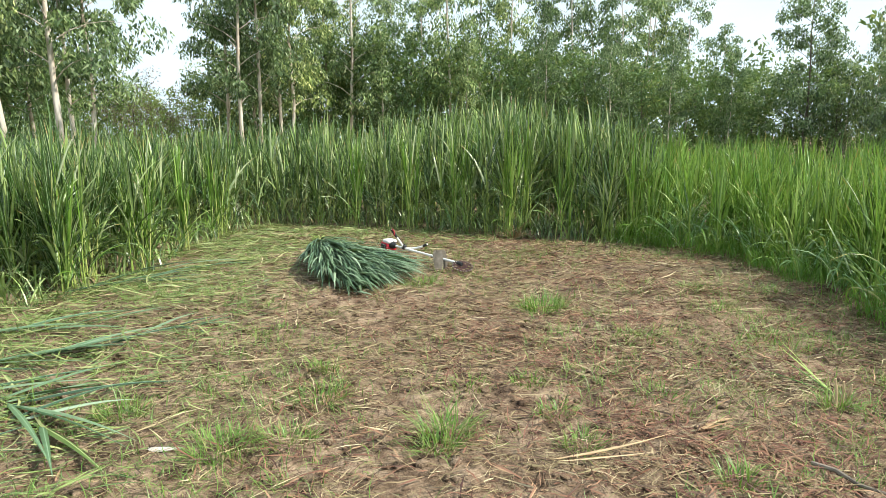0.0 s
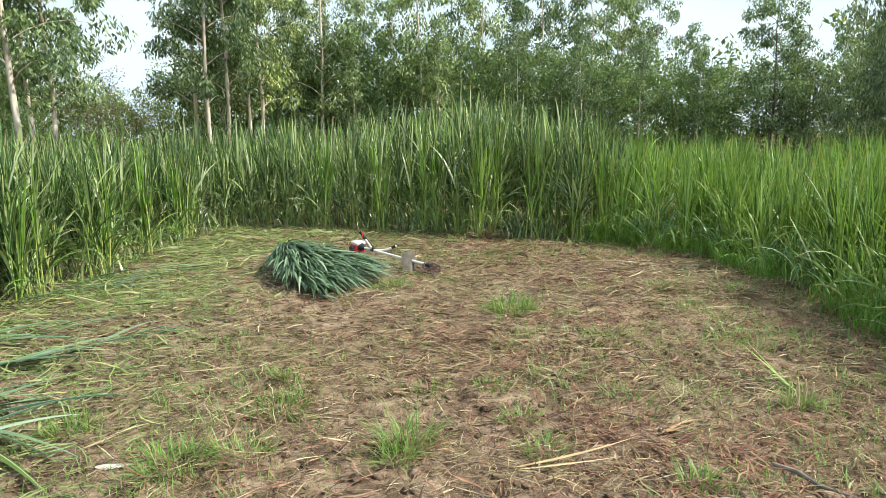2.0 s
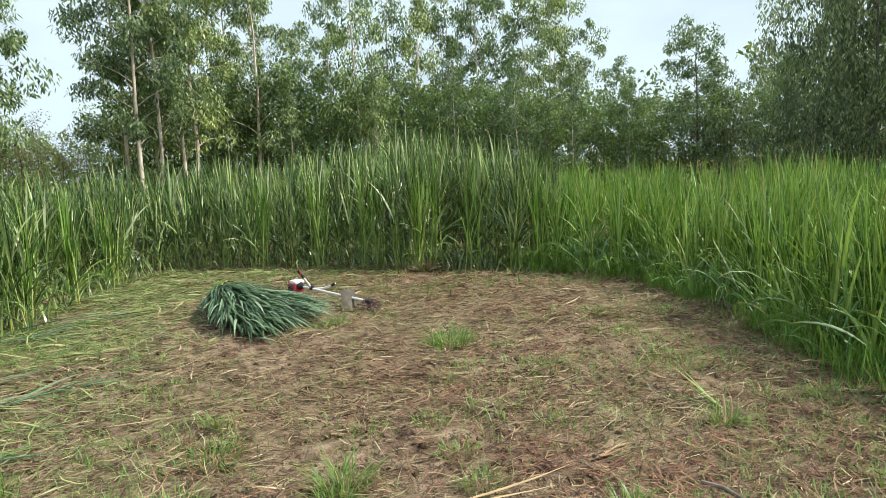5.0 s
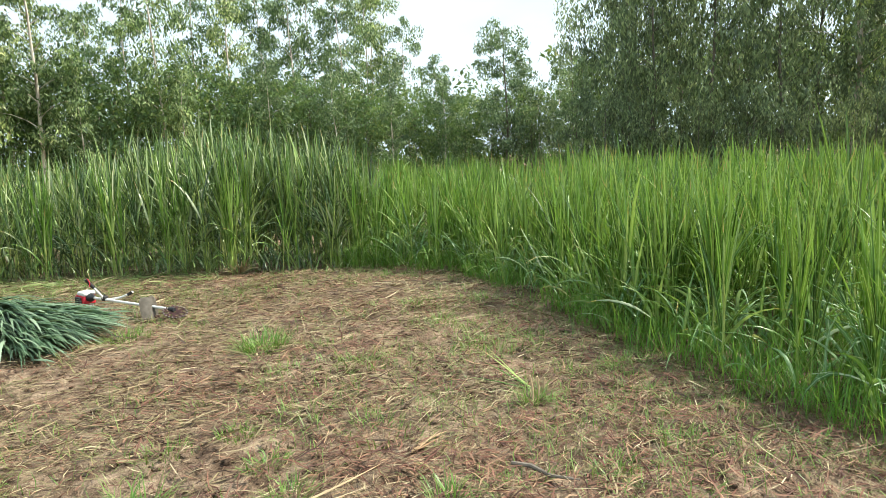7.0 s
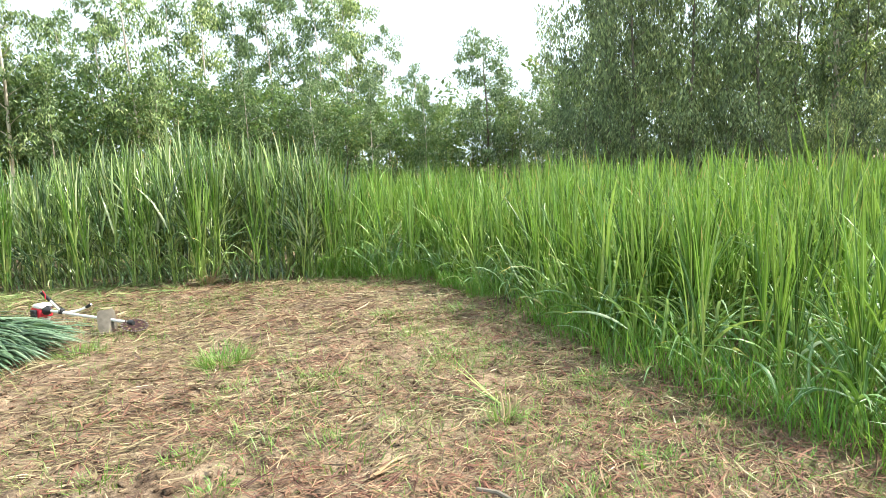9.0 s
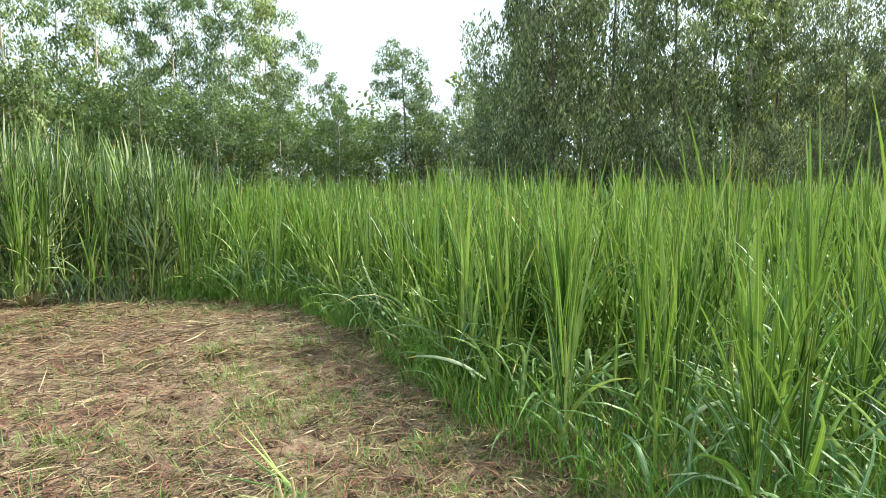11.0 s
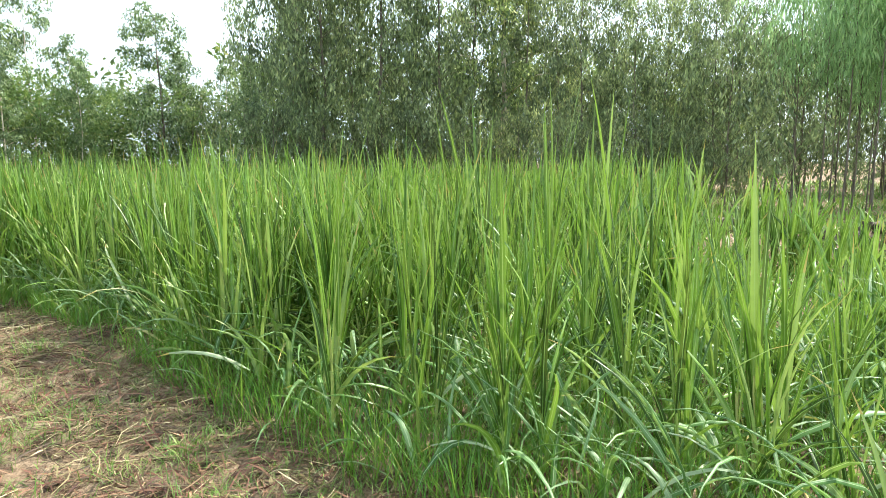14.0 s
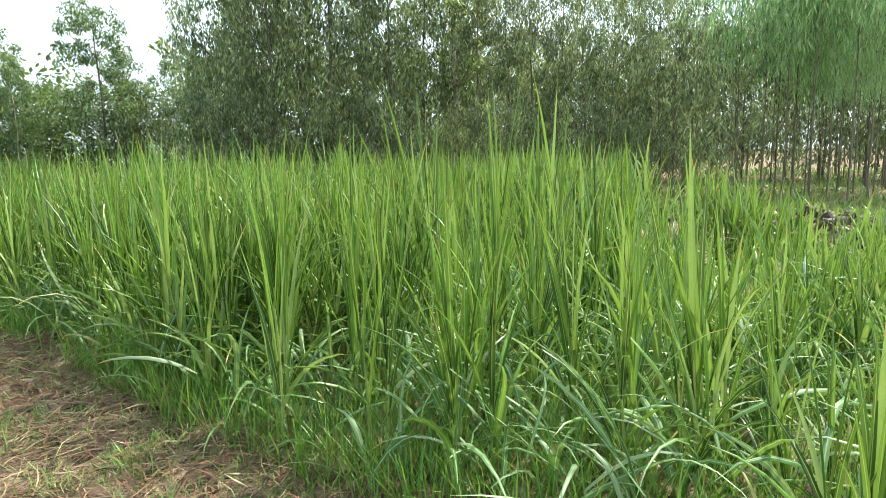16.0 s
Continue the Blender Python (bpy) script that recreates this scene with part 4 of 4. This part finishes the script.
    rings = [[bm.verts.new(tm @ Vector((math.cos(a) * rr * f, math.sin(a) * rr * f, 0))) for a, rr in prof] for f in (1.0, 0.78)]
    inner = [[bm.verts.new(tm @ Vector((math.cos(a) * q, math.sin(a) * q, 0))) for a, _ in prof] for q in (0.06, 0.012)]
    for a, b in ((rings[0], rings[1]), (inner[0], inner[1])):
        for i in range(len(prof)):
            j = (i + 1) % len(prof)
            bm.faces.new((a[i], a[j], b[j], b[i]))
    for i in range(len(prof)):
        if i % 10 < 5:
            j = (i + 1) % len(prof)
            bm.faces.new((rings[1][i], rings[1][j], inner[0][j], inner[0][i]))
    bmesh.ops.solidify(bm, geom=bm.faces[:], thickness=0.003)
    blade = part("blade", bm, M_STEEL, ob, "dark toothed steel disc", False)
    for i in range(20):
        a = 2 * math.pi * i / 20
        tip = tm @ Vector((math.cos(a) * 0.118, math.sin(a) * 0.118, 0.003))
        part("tooth_tip", box(bmesh.new(), Matrix.Translation(tip) @ tm.to_3x3().to_4x4() @ Matrix.Rotation(a, 4, "Z"), (0.02, 0.011, 0.008), 0.002), M_EDGE, blade, "bright steel tooth tip")


brush_cutter()


# ---- trees ----
def limb_tube(V, F, pts, r, sides):
    n0 = sum(len(v) for v in V)
    pts = np.array(pts)
    ang = np.arange(sides) * 2 * math.pi / sides
    t = np.gradient(pts, axis=0)
    t /= np.linalg.norm(t, axis=1, keepdims=True)
    ref = np.array([1.0, 0.13, 0.02])
    u = np.cross(t, ref)
    u /= np.linalg.norm(u, axis=1, keepdims=True)
    w = np.cross(t, u)
    ring = pts[:, None] + (u[:, None] * np.cos(ang)[None, :, None] + w[:, None] * np.sin(ang)[None, :, None]) * np.asarray(r)[:, None, None]
    V.append(ring.reshape(-1, 3))
    i = np.arange(len(pts) - 1)[:, None] * sides
    j = np.arange(sides)[None, :]
    a, b = (n0 + i + j).reshape(-1), (n0 + i + (j + 1) % sides).reshape(-1)
    F.append(np.stack([a, b, b + sides, a + sides], 1))


def tree_proto(H, low, R, n_limb, per, leaf, lw, r0, bark_m, leaf_m, droop=0.6, clump=0.32, shape=0.8, lean=0.035, rise=0.9, wide=0.35, tall=0.85):
    """Trunk with limbs, and a crown of single leaves in clumps: two meshes."""
    V, F = [], []
    k = 12
    h = np.linspace(0, 1, k)
    wob = np.cumsum(rng.normal(0, lean, (k, 2)), 0) * H * 0.12
    wob -= wob[0]
    trunk = np.column_stack([wob[:, 0], wob[:, 1], h * H * 0.97 - 0.1])
    limb_tube(V, F, trunk, r0 * (1 - 0.88 * h ** 0.9), 8)
    centres, sizes = [], []
    for i in range(n_limb):
        f = low + (0.98 - low) * ((i + rng.random()) / n_limb)
        a = i * 2.4 + rng.normal(0, 0.5)
        g = (f - low) / (1 - low)
        reach = R * (wide + (1 - wide) * math.sin(math.pi * min(1, (g * 0.9 + 0.12)) ** shape)) * rng.uniform(0.6, 1.15)
        st = np.array([np.interp(f, h, trunk[:, 0]), np.interp(f, h, trunk[:, 1]), f * H * 0.97])
        s = np.linspace(0, 1, 5)
        arc = st + np.column_stack([np.cos(a) * reach * s, np.sin(a) * reach * s, reach * (rise * s - 0.55 * s * s)])
        limb_tube(V, F, arc, r0 * 0.28 * (1 - 0.85 * s) * (1.1 - f * 0.7), 3)
        for q in (0.55, 0.95):
            centres.append(arc[0] + (arc[-1] - arc[0]) * q + np.array([0, 0, 0.12 * math.sin(q * 3.1)]) + rng.normal(0, 0.12 * R, 3))
            sizes.append(clump * rng.uniform(0.6, 1.3))
    centres, sizes = np.array(centres), np.array(sizes)
    N = per * len(centres)
    idx = np.repeat(np.arange(len(centres)), per)
    out = rng.normal(0, 1, (N, 3))
    out /= np.linalg.norm(out, axis=1, keepdims=True)
    # leaves hang on the outside of each clump and face away from its middle
    P = centres[idx] + out * (sizes[idx] * (0.45 + 0.6 * rng.random(N) ** 0.6))[:, None] * np.array([1.0, 1.0, tall])
    P[:, 2] = np.maximum(P[:, 2], 0.1)
    ax = rng.normal(0, 1, (N, 3))
    ax /= np.linalg.norm(ax, axis=1, keepdims=True)
    ax[:, 2] -= droop * 2
    ax /= np.linalg.norm(ax, axis=1, keepdims=True)
    sd = np.cross(ax, out + np.array([0, 0, 0.25]) + rng.normal(0, 0.4, (N, 3)))
    sd /= np.linalg.norm(sd, axis=1, keepdims=True)
    L = (leaf * rng.uniform(0.6, 1.3, N))[:, None]
    Wd = (lw * rng.uniform(0.7, 1.3, N))[:, None]
    quad = np.stack([P, P + ax * L * 0.42 + sd * Wd, P + ax * L, P + ax * L * 0.42 - sd * Wd], 1).reshape(-1, 3)
    q = np.arange(N)[:, None] * 4 + np.arange(4)[None, :]
    uv = np.tile(np.array([(0.5, 0), (0, 0.4), (0.5, 0.8), (1, 0.4)]), (N, 1))
    tv, tf = np.concatenate(V), np.concatenate(F)
    return mesh_of("trunk", [(tv, tf, tv[:, :2])], [bark_m]), mesh_of("crown", [(quad, q, uv)], [leaf_m]), H


def plant(protos, places, name, label, category, group, girth=1.0):
    for i, (x, y, H) in enumerate(places):
        tr, cr, ph = protos[i % len(protos)]
        s = H / ph
        ob = empty(name, pose(x, y, 0, 0, 0, float(rng.uniform(0, 360))), label, category, group)
        w = s * rng.uniform(0.9, 1.12)
        child("trunk", tr, ob, Matrix.Diagonal((w * girth, w * girth, s, 1)))
        child("crown", cr, ob, Matrix.Diagonal((w, w, s, 1)))


EUC = [tree_proto(9.5, 0.24, 1.4, 30, 150, 0.138, 0.021, 0.066, M_BARK, M_TREE, droop=0.6, clump=0.35) for _ in range(4)]
FAR = [tree_proto(9.0, 0.22, 1.15, 26, 108, 0.155, 0.025, 0.06, M_BARK, M_TREE, droop=0.6, clump=0.34) for _ in range(4)]
DENSE = [tree_proto(9.0, 0.08, 1.35, 30, 95, 0.18, 0.026, 0.06, M_BARK_DARK, M_TREE_GREY, droop=0.9, clump=0.38, wide=0.65, tall=1.35) for _ in range(4)]
DENSE_FAR = [tree_proto(9.0, 0.05, 1.5, 25, 56, 0.21, 0.036, 0.07, M_BARK_DARK, M_TREE_GREY, droop=0.9, clump=0.45, wide=0.7, tall=1.3) for _ in range(2)]
WEEP = [tree_proto(8.0, 0.42, 1.6, 22, 44, 0.26, 0.015, 0.06, M_BARK_DARK, M_TREE_SOFT, droop=1.3, clump=0.36, rise=0.8, tall=1.9) for _ in range(3)]
BUSH_FAR = [tree_proto(4.0, 0.04, 1.5, 22, 30, 0.23, 0.055, 0.04, M_BARK_DARK, M_SHRUB, droop=0.35, clump=0.5, wide=0.8, rise=1.0) for _ in range(3)]
BUSH = [tree_proto(4.0, 0.04, 1.5, 28, 60, 0.15, 0.028, 0.04, M_BARK_DARK, M_SHRUB, droop=0.35, clump=0.42, wide=0.8, rise=1.0) for _ in range(3)]

LEFT = [(-8.4, 12.5, 10.0), (-7.6, 13.0, 10.5), (-7.8, 14.0, 9.5), (-7.8, 14.6, 10.0), (-10.1, 16.1, 9.0), (-9.7, 12.8, 9.5), (-11.8, 16.2, 9.0), (-11.4, 14.0, 9.0), (-13.2, 20.1, 9.0)]
MIDA = [(-5.5, 18.2, 10.5), (-5.2, 18.9, 10.5), (-5.1, 20.4, 10.0), (-4.5, 19.5, 10.0), (-6.4, 22.2, 9.5), (-6.5, 20.0, 9.5), (-4.1, 23.2, 9.8), (-3.0, 21.9, 10.0)]
MIDB = [(-1.9, 26.0, 7.5), (-0.7, 24.1, 8.5), (0.2, 22.1, 9.5), (1.4, 25.0, 9.5), (2.4, 24.0, 9.5), (3.7, 25.8, 9.2), (4.6, 24.6, 9.0), (5.7, 25.4, 8.8), (6.2, 23.3, 8.6), (7.5, 25.0, 8.4)]
MIDC = [(8.1, 25.9, 8.6), (9.1, 24.6, 7.0), (9.8, 23.2, 5.4), (10.9, 23.8, 3.8), (12.3, 25.4, 4.2), (12.5, 21.9, 5.0), (12.6, 20.7, 3.9), (13.8, 21.1, 4.8), (13.9, 19.8, 5.0)]
BACK_ROW = [(-8.7, 29.8, 9.0), (-6.7, 31.4, 9.0), (-4.7, 32.7, 9.0), (-2.5, 33.0, 8.0), (-0.2, 32.1, 9.5), (2.1, 33.0, 9.5), (4.4, 32.8, 9.0), (6.8, 33.4, 9.0), (8.9, 32.9, 8.5), (11.0, 32.2, 6.5)]
RIGHT_A = [(14.6, 18.6, 7.2), (13.9, 17.2, 9.2), (14.2, 17.9, 9.8), (14.3, 16.6, 9.8), (16.3, 17.5, 10.0), (16.0, 15.8, 10.0), (17.7, 16.1, 10.0), (17.2, 14.4, 9.8), (19.0, 14.7, 9.5), (20.5, 14.3, 8.4)]
RIGHT_B = [(19.3, 12.5, 7.2), (20.6, 12.3, 7.4), (20.1, 11.1, 7.0), (21.4, 10.8, 7.2), (20.9, 9.6, 6.8), (22.1, 9.3, 6.6), (23.3, 8.9, 6.8), (22.6, 7.9, 6.6), (23.8, 7.5, 7.0)]
RIGHT_FAR = [(16.8, 24.6, 8.5), (18.6, 23.4, 10.0), (20.3, 22.0, 10.0), (21.9, 20.5, 10.0), (23.3, 18.9, 9.0), (25.7, 17.3, 8.0), (26.8, 15.5, 7.5), (27.9, 13.5, 7.0), (28.7, 11.6, 7.0), (29.4, 9.7, 7.0), (30.9, 8.1, 7.0)]
GROVE_A = [(18.4, 4.7, 7.5), (18.5, 4.1, 7.8), (19.5, 4.0, 8.0), (18.1, 3.6, 8.0), (21.6, 3.9, 8.0), (17.6, 3.0, 7.5), (20.7, 3.0, 8.0), (19.7, 2.7, 8.0), (17.7, 2.3, 8.0), (23.7, 2.4, 8.0)]
GROVE_B = [(18.7, 2.0, 8.3), (21.8, 1.9, 8.0), (19.8, 1.5, 8.0), (20.8, 1.0, 8.0), (19.8, 0.5, 8.0), (21.7, -0.2, 8.0), (27.6, 4.0, 7.5), (29.7, 3.0, 7.5), (28.8, 2.0, 7.5), (26.5, 4.7, 7.5)]
SHRUB_A = [(-11.0, 21.4, 3.0), (-10.7, 22.6, 2.6), (-10.4, 23.9, 2.9), (-9.6, 24.2, 2.7), (-8.3, 23.6, 3.6), (-7.1, 23.0, 4.2), (-6.4, 24.2, 4.4), (-5.2, 23.5, 4.4), (-4.1, 22.7, 4.6), (-3.2, 23.4, 4.8), (-2.1, 23.0, 4.8), (-1.1, 23.0, 4.6), (-0.1, 23.1, 4.2), (0.9, 23.1, 4.6), (1.9, 23.0, 4.2)]
SHRUB_B = [(3.0, 23.9, 4.2), (3.8, 22.7, 4.2), (4.8, 22.6, 4.0), (5.7, 22.4, 3.8), (6.6, 22.1, 3.6), (7.8, 22.8, 3.6), (8.6, 22.5, 3.6), (9.5, 22.1, 3.4), (10.7, 22.7, 3.4), (11.5, 22.3, 3.6), (12.2, 21.9, 3.6), (12.4, 20.6, 3.4)]
SHRUB_C = [(12.2, 20.4, 3.0), (12.5, 16.7, 3.2), (13.6, 15.9, 2.6), (14.6, 15.0, 2.8), (15.6, 14.0, 3.0), (16.5, 13.0, 2.6), (17.4, 11.7, 2.6), (18.1, 10.7, 2.8), (19.1, 9.8, 2.6), (20.1, 9.0, 2.6), (20.5, 7.9, 2.4)]
SHRUB_D = [(-12.4, 15.8, 4.0), (-11.1, 15.5, 3.6), (-10.4, 15.9, 3.4), (-10.4, 17.2, 3.0), (-10.3, 18.4, 3.0), (-13.0, 19.0, 4.5)]
plant(EUC, LEFT, "eucalyptus_tree", "tall eucalyptus with pale sunlit trunk", "tree", "eucalyptus behind the field")
plant(EUC, MIDA, "eucalyptus_tree", "tall eucalyptus with pale slim trunk", "tree", "eucalyptus behind the field")
plant(FAR, MIDB, "eucalyptus_tree", "slender leafy eucalyptus in the tree line", "tree", "eucalyptus behind the field")
plant(FAR, MIDC, "eucalyptus_tree", "slender leafy eucalyptus in the tree line", "tree", "eucalyptus behind the field")
SAPLINGS = [(-2.0, 21.8, 5.0), (0.8, 21.6, 4.8), (3.4, 21.7, 5.2), (5.4, 21.3, 4.6), (7.3, 21.4, 4.8), (9.2, 21.2, 4.3)]
plant(FAR, SAPLINGS, "eucalyptus_tree", "young slender eucalyptus at the front of the tree line", "tree", "eucalyptus behind the field")
plant(FAR, [(x, y, H * 0.56) for x, y, H in BACK_ROW], "eucalyptus_tree", "eucalyptus in the back row of the wood", "tree", "eucalyptus behind the field")
plant(DENSE, RIGHT_A, "eucalyptus_tree", "dense grey-green young eucalyptus with drooping leaves", "tree", "dense young wood")
plant(DENSE, RIGHT_B, "eucalyptus_tree", "dense grey-green young eucalyptus with drooping leaves", "tree", "dense young wood")
plant(DENSE_FAR, [(x, y, H * 0.92) for x, y, H in RIGHT_FAR], "eucalyptus_tree", "dense grey-green young eucalyptus at the back", "tree", "dense young wood")
plant(EUC, [(19.2, 13.7, 12.0)], "eucalyptus_tree", "big eucalyptus with a thick pale trunk", "tree", "dense young wood", 1.5)
grove = [(1.8 + 1.22 * (x - 1.8), 1.0 + 1.22 * (y - 1.0), H * 1.12) for x, y, H in GROVE_A + GROVE_B]
grove += [(x + 0.9 + 0.5 * math.sin(3 * x), y - 0.35 + 0.5 * math.cos(5 * x), H * (0.8 + 0.12 * math.sin(7 * y))) for x, y, H in grove]
plant(WEEP, grove, "weeping_tree", "slim dark-stemmed tree with feathery weeping leaves", "tree", "grove on bare ground", 0.42)
GROVE_FAR = [(38, 8.5, 8), (39, 6.5, 7), (38, 4.5, 8), (40, 3, 7.5), (38, 1.5, 8), (40, 0, 7), (38, -2, 8), (44, 7, 8), (44, 4, 8), (44, 1, 8), (36, 10.5, 8), (33, 9, 7)]
plant(DENSE_FAR, GROVE_FAR, "eucalyptus_tree", "dense grey-green tree far behind the grove", "tree", "dense young wood")
HEDGE = [(-20 + 1.7 * i + 0.4 * math.sin(i * 2.1), 28.5 + 1.2 * math.sin(i * 1.3), (2.7 if 2 < i < 8 else 4.2) + 0.6 * math.sin(i * 3.7)) for i in range(20)]
HEDGE += [(18 + 1.15 * i, 25.5 - 1.25 * i + math.sin(i * 2.3), 5.4 + 0.6 * math.sin(i * 3.1)) for i in range(13)]
HEDGE_GREY = [(33 + 1.2 * math.sin(i * 2.7), -6 + 1.5 * i, 6.4 + 0.8 * math.sin(i * 1.7)) for i in range(11)]
HEDGE_GREY += [(22.5 + 0.9 * math.sin(i * 2.7), 13.2 - 1.5 * i, 4.6 + 0.8 * math.sin(i * 1.7)) for i in range(6)]
HEDGE += [(-15 + 0.9 * math.sin(i * 1.9), 14 + 2.0 * i, 4.5 + 0.6 * math.sin(i)) for i in range(6)]
BROAD = [tree_proto(6.2, 0.26, 1.2, 30, 105, 0.14, 0.024, 0.07, M_BARK_DARK, M_TREE, droop=0.5, clump=0.3, wide=0.55) for _ in range(2)]
plant(BROAD, [(11.3, 20.6, 6.0), (13.0, 18.9, 3.5)], "broad_tree", "round-crowned leafy green tree before the dense wood", "tree", "broad trees before the wood")
LIGHT = [tree_proto(4.0, 0.04, 1.6, 26, 60, 0.12, 0.03, 0.035, M_BARK_DARK, M_SHRUB_SUNLIT, droop=0.35, clump=0.4, wide=0.8, rise=1.0) for _ in range(2)]
DRY = [tree_proto(4.0, 0.04, 1.6, 30, 36, 0.1, 0.016, 0.03, M_BARK_DARK, M_SHRUB_DRY, droop=0.3, clump=0.4, wide=0.9, rise=1.0)]
plant(LIGHT, SHRUB_A[:5] + [(-12.2, 24.5, 3.6), (-9.0, 25.0, 3.4)], "shrub", "sunlit yellow-green shrub behind the field", "shrub", "undergrowth of the wood")
plant(DRY, [(-9.0, 19.0, 3.2), (-10.2, 19.3, 3.1), (-8.1, 19.4, 2.9)], "shrub", "dry brownish shrub behind the tall grass", "shrub", "undergrowth of the wood")
plant(BUSH_FAR, HEDGE, "shrub", "dark leafy shrub deep in the wood", "shrub", "undergrowth of the wood")
BUSH_GREY = [tree_proto(4.0, 0.04, 1.5, 28, 50, 0.17, 0.022, 0.04, M_BARK_DARK, M_TREE_GREY, droop=0.8, clump=0.4, wide=0.8, rise=1.0, tall=1.2) for _ in range(3)]
plant(BUSH_GREY, HEDGE_GREY, "shrub", "grey-green shrub deep in the wood", "shrub", "undergrowth of the wood")
plant(BUSH_GREY, SHRUB_C, "shrub", "grey-green shrub at the foot of the dense wood", "shrub", "undergrowth of the wood")
for s in (SHRUB_A[5:], SHRUB_B, SHRUB_D):
    plant(BUSH, s, "shrub", "leafy green shrub at the foot of the trees", "shrub", "undergrowth of the wood")
